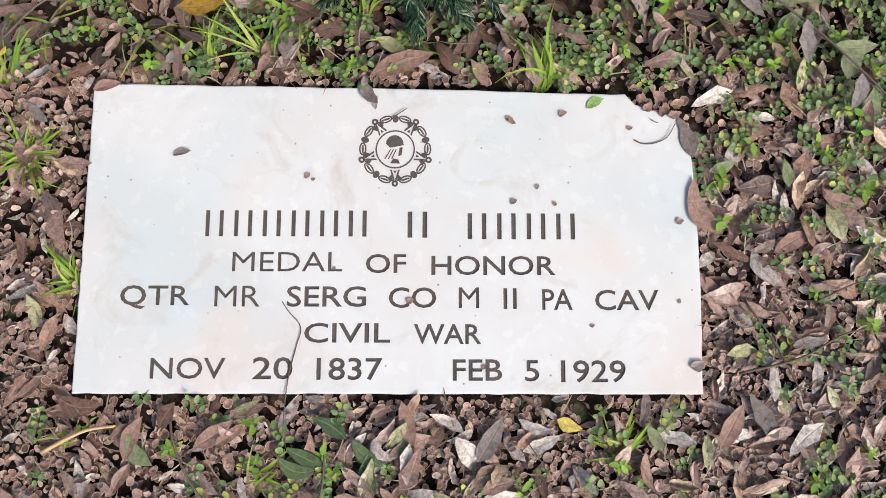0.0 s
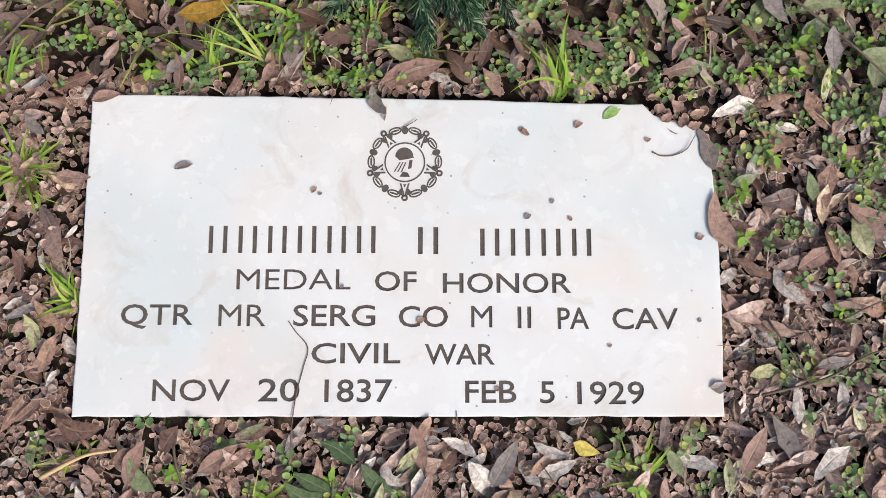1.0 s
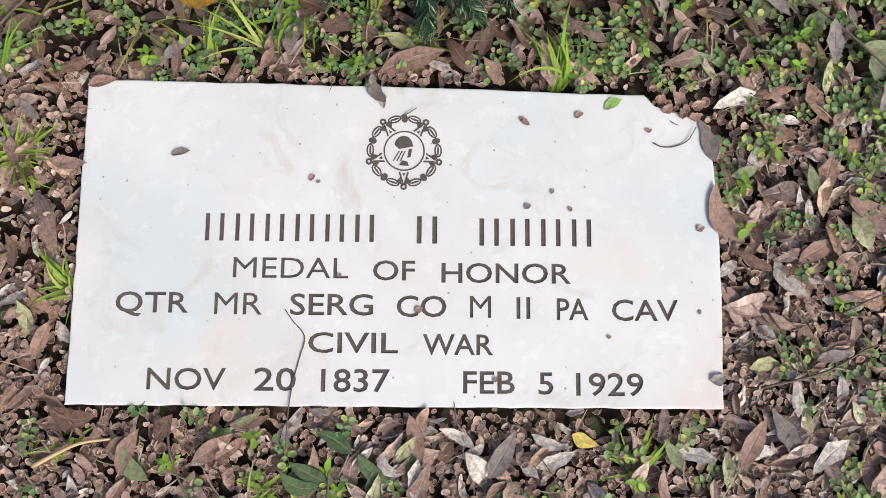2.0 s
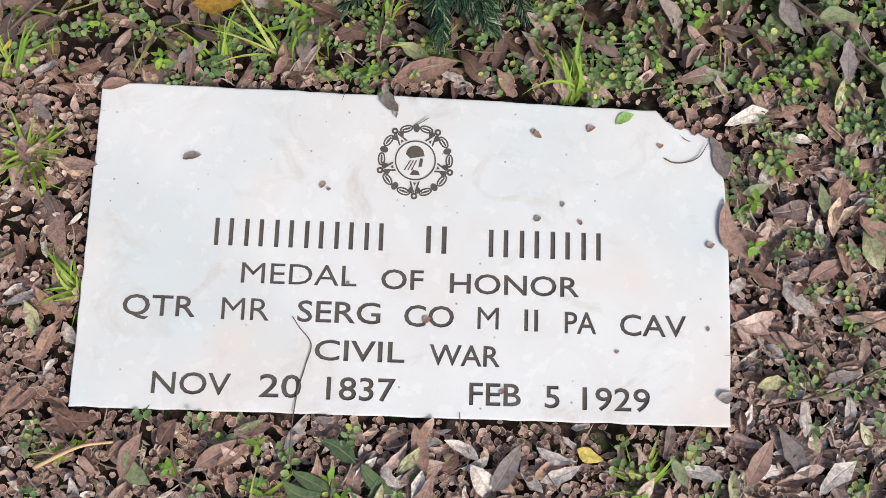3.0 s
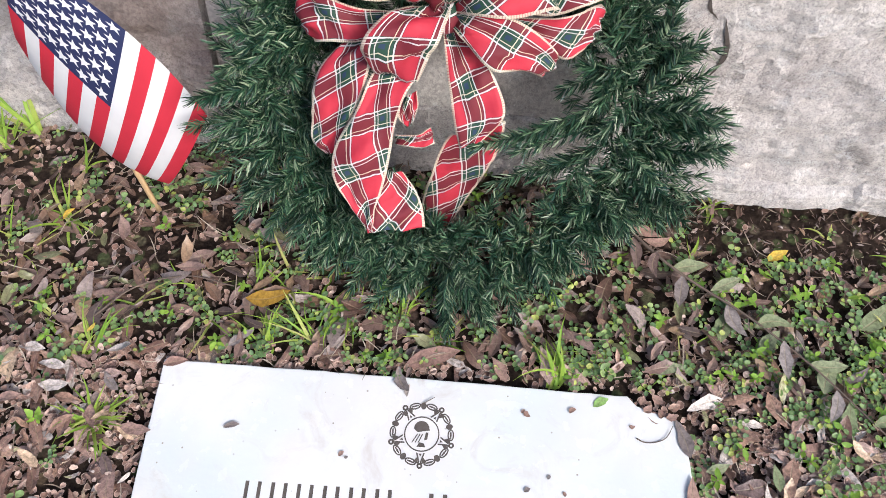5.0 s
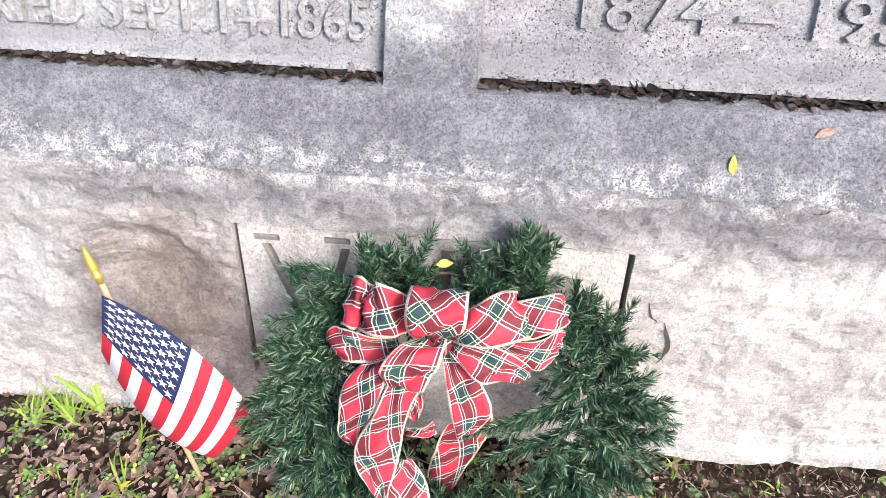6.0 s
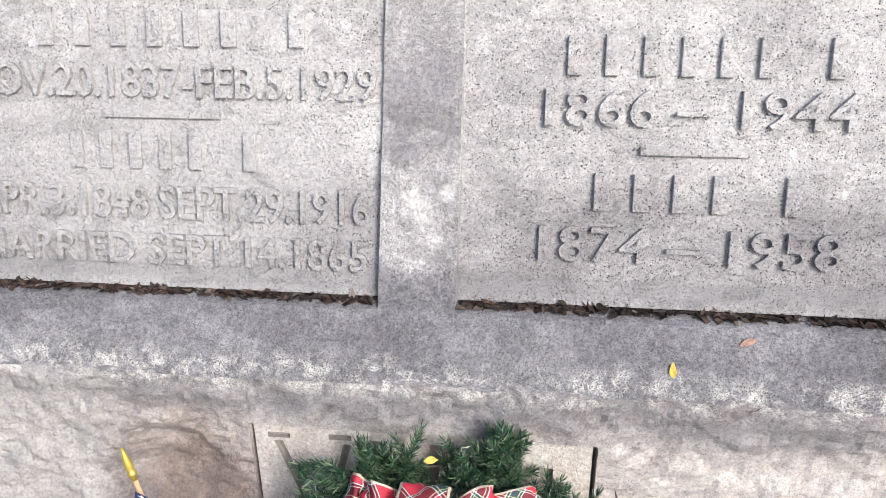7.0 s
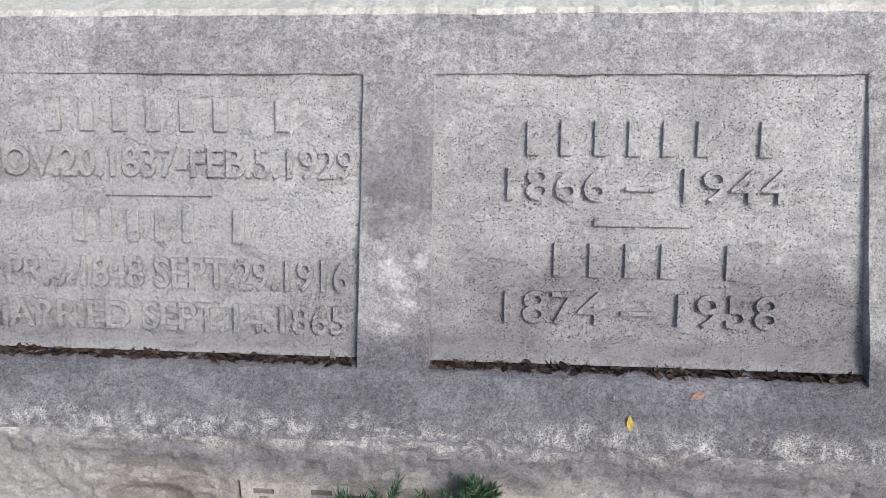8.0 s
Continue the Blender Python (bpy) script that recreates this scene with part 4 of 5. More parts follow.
# round-leaved creeping weed
def weed_weight(x, y):
    k = 0.55 * max(0, 0.35 + 1.3 * fbm(x * 5, y * 5, 8))
    if y > 0.31:
        k = k * 1.5 + 0.16 if x > -0.12 else k * 0.8 + 0.08
    if x > 0.31:
        k = k * 1.4 + 0.12
    if y < 0.0:
        k = k * 0.7 + 0.05
    if x < -0.31 and y < 0.3:
        k *= 0.55
    if x > 0.2 and y > 0.48:
        k *= 0.4
    if x > 0.15 and y > stone_front(x) - 0.09:
        k *= 0.15
    return k


stems = np.concatenate([scatter(rng, 620, NEAR, 0.0, weed_weight), scatter(rng, 110, (-0.2, 0.62, 0.32, 0.52), 0.0), scatter(rng, 30, (-0.7, -0.15, 0.36, 0.62), 0.0)])
disc, trail = [], []
for sx, sy, sz in stems:
    heading, curl = rng.uniform(0, 6.28), rng.normal(0, 0.35)
    x, y, z = sx, sy, sz + rng.uniform(0.008, 0.016)
    size = rng.uniform(0.0022, 0.0036)
    for k in range(rng.integers(2, 6)):
        if abs(x) < MX - 0.006 and 0.005 < y < MY - 0.005 or y > stone_front(x) - 0.006:
            break
        for side in (-1, 1):
            a = heading + side * rng.uniform(1.0, 1.6)
            r = size * rng.uniform(0.8, 1.2)
            disc.append((x + math.cos(a) * r * 1.2, y + math.sin(a) * r * 1.2, z + rng.uniform(0.001, 0.005), r, a))
        heading += curl + rng.normal(0, 0.2)
        nx, ny, nz = x + math.cos(heading) * size * 2.3, y + math.sin(heading) * size * 2.3, z + rng.normal(0.001, 0.001)
        trail.append(((x + nx) / 2, (y + ny) / 2, (z + nz) / 2, math.hypot(nx - x, ny - y) * 1.15, math.atan2(ny - y, nx - x)))
        x, y, z = nx, ny, nz
disc, trail = np.array(disc), np.array(trail)
n = len(disc)
ang = np.linspace(0, 2 * math.pi, 10)[:-1]
v = np.zeros((n, 10, 3))
notch = 1 - 0.22 * np.exp(-((ang - math.pi) / 0.5) ** 2)
v[:, 1:, 0] = disc[:, 3, None] * np.cos(ang) * notch * 1.18
v[:, 1:, 1] = disc[:, 3, None] * np.sin(ang) * notch * rng.uniform(0.78, 1.0, n)[:, None]
v[:, 1:, 2] = disc[:, 3, None] * (0.12 + 0.26 * np.abs(np.sin(ang)))
v = turned(v, rng, disc[:, 4], 0.26, disc[:, :3])
tri = (np.array([(0, 1 + k, 1 + (k + 1) % 9) for k in range(9)])[None] + (np.arange(n) * 10)[:, None, None]).reshape(-1, 3)
tagged(link("creeping_weed", mesh_of("creeping_weed", v.reshape(-1, 3), tri), M_CLOVER), "small round-leaved green creeping weed among dry leaves", "weed", kind="stuff")
tv = leaf_points(rng, trail[:, 3], np.full(len(trail), 0.0011), np.zeros(len(trail)), np.full(len(trail), 0.5), np.zeros(len(trail)))
tagged(link("weed_stems", many("weed_stems", LEAF_FACES, turned(tv, rng, trail[:, 4], 0.05, trail[:, :3]), LEAF_UV), M_SPROUT), "thin green trailing stems of the creeping weed", "weed", kind="stuff")

# bright sprouts of small pointed leaflets
spots = np.concatenate([scatter(rng, 130, NEAR, 0.004, weed_weight), scatter(rng, 40, (0.33, 0.75, 0.34, 0.50), 0.004)])
sv = []
for sx, sy, sz in spots:
    k = int(rng.integers(4, 9))
    ln = rng.uniform(0.006, 0.014, k)
    pts = leaf_points(rng, ln, ln * 0.5, rng.normal(0.5, 0.3, k), np.full(k, 0.2), np.zeros(k))
    pts[..., 0] += ln[:, None] * 0.55
    sv.append(turned(pts, rng, np.arange(k) * 2.4 + rng.uniform(0, 6), 0.3, np.array([[sx, sy, sz + 0.012 + 0.002 * j] for j in range(k)])))
tagged(link("sprouts", many("sprouts", LEAF_FACES, np.concatenate(sv), LEAF_UV), M_SPROUT), "bright yellow-green seedlings among the dry leaves", "seedlings", kind="stuff")


def grass_tuft(x, y, blades, length, spread, heading=None, label="small tuft of bright green grass", z=None, stout=1.0):
    """A tuft of arching blades from one root."""
    z = ground_height(x, y) if z is None else z
    v, f = [], []
    for b in range(int(blades * 1.1)):
        a = random.uniform(0, 2 * math.pi) if heading is None else heading + random.gauss(0, 0.5)
        ln, wd = length * random.uniform(0.5, 1.1), random.uniform(0.0008, 0.0024) * stout
        lift, droop = random.uniform(0.55, 1.25), random.uniform(0.5, 1.6)
        bow_side = random.gauss(0, 0.35)
        px, pz = 0.0, 0.0
        ox, oy = random.gauss(0, 0.004), random.gauss(0, 0.004)
        k0 = len(v)
        for s in range(8):
            t = s / 7
            e = lift - droop * t
            if s:
                px += math.cos(e) * spread * ln / 7
                pz += math.sin(e) * ln / 7
            hw = wd * (1 - t ** 2.5) + 0.0001
            cx, cy, cz = ox + px * math.cos(a + bow_side * t), oy + px * math.sin(a + bow_side * t), max(pz, 0.002)
            v += [(cx - math.sin(a) * hw, cy + math.cos(a) * hw, cz + 0.0004), (cx, cy, cz - 0.0003), (cx + math.sin(a) * hw, cy - math.cos(a) * hw, cz + 0.0004)]
        for s in range(7):
            for c in (0, 1):
                i = k0 + s * 3 + c
                f.append((i, i + 1, i + 4, i + 3))
    ob = link("grass_tuft", mesh_of("grass_tuft", v, f), M_GRASS)
    ob.location = (x, y, z)
    return tagged(ob, label, "grass", "grass tufts in the litter")


random.seed(21)
grass_tuft(-0.372, 0.238, 46, 0.058, 1.0)
grass_tuft(-0.312, 0.108, 16, 0.055, 1.0, math.pi * 0.8)
grass_tuft(-0.308, 0.10, 8, 0.04, 0.8)
grass_tuft(0.154, 0.318, 24, 0.062, 0.9, math.pi / 2)
grass_tuft(0.165, 0.322, 10, 0.10, 0.8, math.pi * 0.62)
grass_tuft(-0.10, 0.385, 12, 0.085, 0.9)
grass_tuft(-0.188, 0.335, 12, 0.075, 1.0, math.pi * 0.6)
grass_tuft(-0.135, 0.345, 9, 0.085, 1.1, math.pi * 0.85)
grass_tuft(-0.215, 0.405, 10, 0.075, 1.0, math.pi * 0.4)
grass_tuft(-0.131, -0.088, 10, 0.06, 1.1, math.pi * 0.1)
grass_tuft(-0.30, -0.035, 8, 0.04, 1.0)
grass_tuft(0.225, -0.062, 20, 0.06, 1.0, math.pi * 0.55)
grass_tuft(-0.40, 0.318, 12, 0.07, 1.0, math.pi * 0.55)
grass_tuft(-0.60, 0.61, 22, 0.09, 1.0, math.pi * 0.6, "tall grass tuft against the headstone foot")
grass_tuft(-0.56, 0.628, 9, 0.17, 0.85, math.pi * 0.85, "tall grass tuft against the headstone foot", None, 1.9)
grass_tuft(-0.66, 0.60, 16, 0.10, 1.0, math.pi * 0.5, "tall grass tuft against the headstone foot", None, 1.4)
grass_tuft(-0.48, 0.50, 12, 0.07, 1.0)
grass_tuft(-0.60, 0.40, 10, 0.07, 1.0)
grass_tuft(0.30, 0.345, 8, 0.05, 1.0)
grass_tuft(0.37, 0.575, 9, 0.04, 1.0)
grass_tuft(0.62, 0.50, 10, 0.06, 1.0)
grass_tuft(0.02, 0.36, 9, 0.05, 1.0)
grass_tuft(-0.03, 0.385, 8, 0.075, 0.9, math.pi * 0.5)

random.seed(77)
for gx0, gy0 in scatter(rng, 20, (-0.70, -0.12, 0.36, 0.60), 0.02)[:, :2]:
    grass_tuft(float(gx0), float(gy0), 4, random.uniform(0.04, 0.075), 1.0)
for gx0, gy0 in scatter(rng, 10, (0.28, 0.72, 0.30, 0.56), 0.02)[:, :2]:
    grass_tuft(float(gx0), float(gy0), 3, random.uniform(0.03, 0.055), 1.0)


# ---- single leaves and bits ----
def one_leaf(name, x, y, z, yaw, length, width, material, label, bend=0.35, fold=0.25, tilt=(0, 0), category="leaf"):
    r = np.random.default_rng(int(abs(x * 7919 + y * 104729) * 1000) % 99991)
    pts = leaf_points(r, np.array([length]), np.array([width]), np.array([bend]), np.array([fold]), np.array([0.2]))[0]
    both = np.concatenate([pts, pts - np.array([0, 0, 0.0004])])
    faces = LEAF_FACES + [tuple(21 + i for i in f[::-1]) for f in LEAF_FACES]
    me = mesh_of(name, both, faces, True, {"UVMap": np.concatenate([LEAF_UV, LEAF_UV])})
    lift = -float(pts[:, 2].min())
    ob = link(name, me, material)
    ob.matrix_world = pose(x, y, z + lift + 0.0005, tilt[0], tilt[1], yaw)
    return tagged(ob, label, category)


T = MTOP
one_leaf("fallen_leaf", -0.211, 0.24, T, 15, 0.019, 0.007, M_GREY, "small curled grey leaf lying on the white marble", 0.7, 0.5)
one_leaf("fallen_leaf", 0.306, 0.183, T + 0.001, 110, 0.062, 0.021, M_RUST, "large rusty brown leaf across the marble edge", 0.25, 0.2)
one_leaf("fallen_leaf", 0.300, 0.258, T, 108, 0.046, 0.017, M_GREY, "grey-brown leaf over the broken marble corner", 0.2, 0.2)
one_leaf("fallen_leaf", 0.274, 0.279, T - 0.002, 5, 0.030, 0.014, M_RUST, "rusty leaf lying on the broken marble corner", 0.3, 0.2)
one_leaf("fallen_leaf", 0.207, 0.294, T, 30, 0.021, 0.010, M_FRESH, "fresh green leaf on the marble edge", 0.2, 0.2)
one_leaf("fallen_leaf", 0.321, 0.10, T - 0.004, 140, 0.052, 0.018, M_RUST, "brown leaf beside the marble edge", 0.3, 0.2)
one_leaf("fallen_leaf", -0.290, 0.310, T, 15, 0.030, 0.013, M_RUST, "crumpled brown leaf on the marble corner", 0.8, 0.5)
one_leaf("fallen_leaf", -0.026, 0.304, T, 115, 0.034, 0.014, M_GREY, "withered grey leaf hanging over the marble edge", 0.8, 0.5)
one_leaf("fallen_leaf", -0.017, 0.293, T, 80, 0.016, 0.006, M_DRY_PIECE, "withered leaf tip on the marble", 0.8, 0.5)
one_leaf("fallen_leaf", 0.174, -0.030, 0.014, -20, 0.026, 0.013, M_YELLOW, "yellow fallen leaf on brown litter", 0.2, 0.15)
one_leaf("fallen_leaf", -0.194, 0.395, 0.02, 15, 0.055, 0.022, M_GOLDEN, "golden brown fallen leaf among grass", 0.3, 0.2)
for x, y, a in ((-0.055, -0.03, 150), (-0.079, -0.06, 155), (-0.022, -0.058, 140), (-0.090, -0.072, 160), (-0.02, -0.075, 100)):
    one_leaf("fallen_leaf", x, y, 0.014, a, 0.040, 0.015, M_GREEN, "dark green fallen leaf on brown litter", 0.2, 0.2)
for x, y, a, ln in ((0.477, 0.345, 60, 0.055), (0.412, 0.38, 50, 0.045), (0.49, 0.288, 65, 0.05), (0.40, 0.22, 95, 0.03), (0.335, 0.225, 20, 0.03), (-0.24, -0.055, 130, 0.04), (0.255, -0.04, 120, 0.03), (0.55, 0.42, 40, 0.06), (0.36, 0.40, 70, 0.05), (0.29, 0.34, 15, 0.04)):
    one_leaf("fallen_leaf", x, y, 0.016, a, ln, ln * 0.38, M_OLIVE, "pale olive green fallen leaf on the litter", 0.25, 0.2)
for x, y, a, ln, m in ((0.018, -0.028, 105, 0.045, M_RUST), (0.099, -0.042, 60, 0.05, M_GREY), (-0.165, -0.038, 35, 0.045, M_RUST), (-0.245, -0.04, 70, 0.045, M_RUST), (0.33, -0.03, 60, 0.05, M_RUST), (0.36, -0.02, 120, 0.05, M_GREY), (0.41, 0.05, 10, 0.035, M_GREY), (0.01, 0.335, 20, 0.07, M_RUST), (0.09, 0.325, 120, 0.035, M_RUST), (-0.36, 0.28, 135, 0.03, M_GREY), (-0.07, -0.005, 0, 0.02, M_GREY), (-0.22, 0.345, 40, 0.035, M_GREY), (0.40, 0.15, 30, 0.045, M_RUST), (0.45, 0.19, 160, 0.05, M_RUST), (0.53, 0.60, 40, 0.03, M_YELLOW), (0.44, 0.50, 30, 0.035, M_YELLOW), (-0.475, 0.50, 60, 0.02, M_YELLOW), (-0.40, 0.345, 60, 0.014, M_YELLOW)):
    one_leaf("fallen_leaf", x, y, 0.016, a, ln, ln * 0.36, m, "dry fallen leaf on top of the litter", 0.25, 0.25)
for x, y, a, s, m in ((-0.084, 0.216, 50, 0.008, M_RUST), (-0.078, 0.212, 10, 0.005, M_GREY), (0.122, 0.273, -40, 0.010, M_RUST), (0.118, 0.277, 40, 0.006, M_RUST), (0.174, 0.282, 30, 0.010, M_RUST), (0.242, 0.266, 0, 0.007, M_RUST), (0.123, 0.19, 30, 0.008, M_GREY), (0.147, 0.205, 60, 0.006, M_GREY), (0.164, 0.188, 120, 0.006, M_RUST), (0.02, 0.09, 30, 0.009, M_RUST), (0.199, 0.066, 20, 0.005, M_RUST), (0.092, 0.026, 60, 0.006, M_RUST), (0.289, 0.17, 20, 0.009, M_DRY_PIECE), (0.300, 0.027, 20, 0.016, M_GREY), (0.262, 0.288, 40, 0.014, M_RUST), (0.276, 0.284, 100, 0.012, M_DRY_PIECE), (0.288, 0.280, 10, 0.014, M_RUST), (0.256, 0.298, 70, 0.012, M_RUST), (0.292, 0.292, 20, 0.016, M_DRY_PIECE), (0.272, 0.300, 140, 0.016, M_RUST), (-0.055, 0.122, 60, 0.005, M_GREY), (0.285, 0.09, 70, 0.005, M_GREY)):
    one_leaf("leaf_crumb", x, y, T, a, s, s * 0.65, m, "tiny brown leaf crumb on the marble", 0.9, 0.5, category="debris")


def twig(points, r0, r1, label, material=None):
    pts = spline(points, 4 * len(points))
    n = len(pts)
    ob = part("twig", tube([tuple(p) for p in pts], [r0 + (r1 - r0) * i / (n - 1) for i in range(n)]), material or M_TWIG, None)
    return tagged(ob, label, "twig")


twig([(-0.105, 0.089, T + 0.001), (-0.098, 0.079, T + 0.001), (-0.086, 0.064, T + 0.0015), (-0.090, 0.045, T + 0.001), (-0.096, 0.02, T + 0.001), (-0.099, -0.01, T + 0.003), (-0.100, -0.042, T + 0.001)], 0.00045, 0.0006, "thin dark bent twig lying on the marble")
twig([(0.246, 0.254, T + 0.001), (0.255, 0.250, T + 0.001), (0.268, 0.251, T + 0.001), (0.280, 0.257, T + 0.002), (0.288, 0.270, T + 0.003)], 0.0008, 0.0004, "curved dark tendril on the marble corner")
twig([(0.001, 0.277, T + 0.001), (0.008, 0.281, T + 0.002), (0.016, 0.286, T + 0.003)], 0.0006, 0.0004, "thin broken twig at the medal's edge")
twig([(0.34, 0.02, 0.016), (0.40, 0.035, 0.018), (0.45, 0.06, 0.018), (0.52, 0.07, 0.016)], 0.0014, 0.0007, "slim dark twig across the litter")
twig([(0.35, 0.09, 0.016), (0.375, 0.05, 0.018), (0.40, 0.0, 0.016)], 0.001, 0.0008, "slim dark twig across the litter")
twig([(-0.21, -0.01, 0.012), (-0.205, -0.04, 0.018), (-0.19, -0.075, 0.018), (-0.165, -0.11, 0.016)], 0.0014, 0.001, "forked grey twig on the litter")
twig([(-0.06, -0.05, 0.016), (-0.062, -0.09, 0.018), (-0.075, -0.13, 0.016)], 0.001, 0.0012, "thin grey twig on the litter")
twig([(-0.33, -0.055, 0.014), (-0.29, -0.035, 0.018), (-0.26, -0.03, 0.016)], 0.0022, 0.0012, "pale split stick on the litter", M_DOWEL)
twig([(-0.40, 0.36, 0.018), (-0.36, 0.40, 0.02), (-0.30, 0.42, 0.018), (-0.24, 0.41, 0.018)], 0.0014, 0.0008, "slim dark twig across the litter")
twig([(0.42, 0.09, 0.016), (0.47, 0.11, 0.02), (0.53, 0.10, 0.018)], 0.0009, 0.0006, "slim pale twig across the litter")

# fallen branch with leaves still on it
branch = new("fallen_branch")
tagged(branch, "fallen grey branch with withered leaves, beside the wreath", "branch")
BR = spline([(0.225, 0.555, 0.030), (0.262, 0.500, 0.034), (0.315, 0.455, 0.030), (0.39, 0.405, 0.028), (0.46, 0.345, 0.026), (0.53, 0.275, 0.018)], 24)
part("stem", tube([tuple(p) for p in BR], [0.0026 - 0.0017 * i / 23 for i in range(24)]), M_TWIG, branch, "thin dark woody stem")
for k, (i, side) in enumerate(((1, 1), (2, -1), (3, 1), (4, -1), (5, 1), (6, -1), (8, 1), (9, -1), (11, 1), (12, -1), (14, 1), (16, -1), (18, 1), (20, -1), (22, 1))):
    p, d = BR[i], BR[i] - BR[i - 1]
    a = math.degrees(math.atan2(d[1], d[0])) + side * random.uniform(35, 70)
    ln = random.uniform(0.038, 0.050) if i > 6 else random.uniform(0.034, 0.046)
    ob = one_leaf("branch_leaf", p[0] + 0.5 * ln * math.cos(radians(a)), p[1] + 0.5 * ln * math.sin(radians(a)), p[2] - 0.006 + 0.004 * (k % 3), a, ln, ln * 0.36, (M_OLIVE, M_GREY)[k % 2] if i > 6 else (M_RUST, M_BROWN)[k % 2], "", 0.3, 0.3)
    del ob["category"]
    ob.parent = branch

# ---- wreath ----
WO = Vector((0, 0.42, 0.03))
WD = Vector((0, 0.577, 0.817))
WN = Vector((0, -0.817, 0.577))


def on_wreath(u, v, n=0.0):
    return WO + Vector((u, 0, 0)) + WD * v + WN * n


wreath = new("christmas_wreath")
wreath.location = WO
tagged(wreath, "artificial green pine wreath with tartan bow leaning on the headstone", "wreath")
back_to = Matrix.Translation(-WO)
CU, CV, RU, RV = 0.027, 0.213, 0.194, 0.174


def ring_at(t, k=1.0):
    return CU + RU * k * math.cos(t), CV + RV * k * math.sin(t)


for k, nn in ((0.93, -0.012), (1.07, -0.012)):
    pts = [on_wreath(*ring_at(2 * math.pi * i / 48, k), nn) for i in range(49)]
    part("wire_ring", tube(pts, 0.0018, 6), M_TWIG, wreath, "dark wire hoop").matrix_local = back_to

rng = np.random.default_rng(5)


def needle_mesh(twigs):
    """Flat plastic needles round each twig (foot, tip)."""
    vs = []
    for foot, tip in twigs:
        axis = tip - foot
        ln = np.linalg.norm(axis)
        axis = axis / ln
        ref = np.array([0.3, 0.5, 0.81])
        a = np.cross(axis, ref)
        a /= np.linalg.norm(a)
        b = np.cross(axis, a)
        m = int(ln * 2250)
        s = rng.uniform(0.02, 1.0, m)
        t = rng.uniform(0, 2 * math.pi, m)
        e = rng.normal(0.78, 0.14, m)
        e[s > 0.93] *= 0.5
        nl = rng.uniform(0.011, 0.018, m)
        perp = a[None] * np.cos(t)[:, None] + b[None] * np.sin(t)[:, None]
        d = axis[None] * np.cos(e)[:, None] + perp * np.sin(e)[:, None]
        side = np.cross(d, rng.standard_normal((m, 3)))
        side /= np.linalg.norm(side, axis=1)[:, None]
        p0 = foot[None] + axis[None] * (s * ln)[:, None]
        p1 = p0 + d * nl[:, None] + np.array([0, 0, -0.0015])
        mid = (p0 + p1) / 2 + perp * 0.0012
        wd = side * rng.uniform(0.00045, 0.00085, m)[:, None]
        vs.append(np.stack([p0 - wd, p0 + wd, mid - wd, mid + wd, p1 - wd * 0.4, p1 + wd * 0.4], 1))
    v = np.concatenate(vs)
    v[..., 2] = np.maximum(v[..., 2], 0.004)
    return many("branch", [(0, 1, 3, 2), (2, 3, 5, 4)], v)


def at3(u, v, n):
    return np.array(on_wreath(u, v, n))


BRANCHES = 38
for bi in range(BRANCHES):
    twigs = []
    for k in range(17):
        t = 2 * math.pi * (bi + rng.random()) / BRANCHES
        top_gap = abs((t - math.pi * 0.53 + math.pi) % (2 * math.pi) - math.pi) < 0.16
        if top_gap and k > 5:
            continue
        low_side = 0.28 < abs((t + math.pi / 2 + math.pi) % (2 * math.pi) - math.pi) < 1.15
        ring_k = rng.uniform(0.84, 1.02 if low_side else 1.16)
        u, v = ring_at(t, ring_k)
        nn = rng.uniform(-0.02, 0.03)
        foot = at3(u, v, nn)
        spread = t + rng.normal(0.0, 0.5) + (math.pi if rng.random() < 0.40 else 0.0)
        ln = rng.uniform(0.045, 0.085)
        if 0.45 < t % (2 * math.pi) < 1.98:
            ln *= 0.6
        if low_side:
            ln *= 0.66 if math.cos(t) > 0 else 0.85
        if math.cos(spread - t) < 0:
            ln *= 0.62 if math.cos(t) > 0.2 else 0.8
        swirl = rng.normal(0.25, 0.4)
        du, dv = math.cos(spread) - math.sin(t) * swirl, math.sin(spread) + math.cos(t) * swirl
        dn = rng.normal(0.35, 0.4)
        d = np.array(Vector((du, 0, 0)) + WD * dv + WN * dn)
        d /= np.linalg.norm(d)
        tip = foot + d * ln
        room = 0.616 + 0.228 * max(tip[2], 0) - 0.02
        tip[1] = min(tip[1], room)
        tip[2] = max(tip[2], 0.012)
        twigs.append((foot, tip))
    ob = link("branch", needle_mesh(twigs), M_NEEDLE, wreath)
    ob.matrix_local = back_to
# two upright sprays at the top, one at each side of the gap, and three that reach into the hole
for u0, v0, u1, v1, wide, cnt in ((-0.045, 0.375, -0.045, 0.420, 0.026, 16), (0.100, 0.365, 0.106, 0.452, 0.020, 30), (0.20, 0.32, 0.222, 0.355, 0.015, 5), (0.195, 0.285, 0.14, 0.255, 0.03, 4), (0.19, 0.24, 0.108, 0.208, 0.03, 6), (0.18, 0.19, 0.108, 0.165, 0.03, 5), (-0.17, 0.40, -0.185, 0.405, 0.02, 4)):
    twigs = []
    for k in range(cnt):
        foot = at3(u0 + rng.normal(0, 0.02), v0 + rng.normal(0, 0.012), rng.uniform(-0.01, 0.03))
        tip = at3(u1 + rng.normal(0, wide), v1 + rng.normal(0, 0.015), rng.uniform(0.0, 0.05))
        tip[1] = min(tip[1], 0.616 + 0.228 * tip[2] - 0.015)
        twigs.append((foot, tip))
    link("branch", needle_mesh(twigs), M_NEEDLE, wreath).matrix_local = back_to


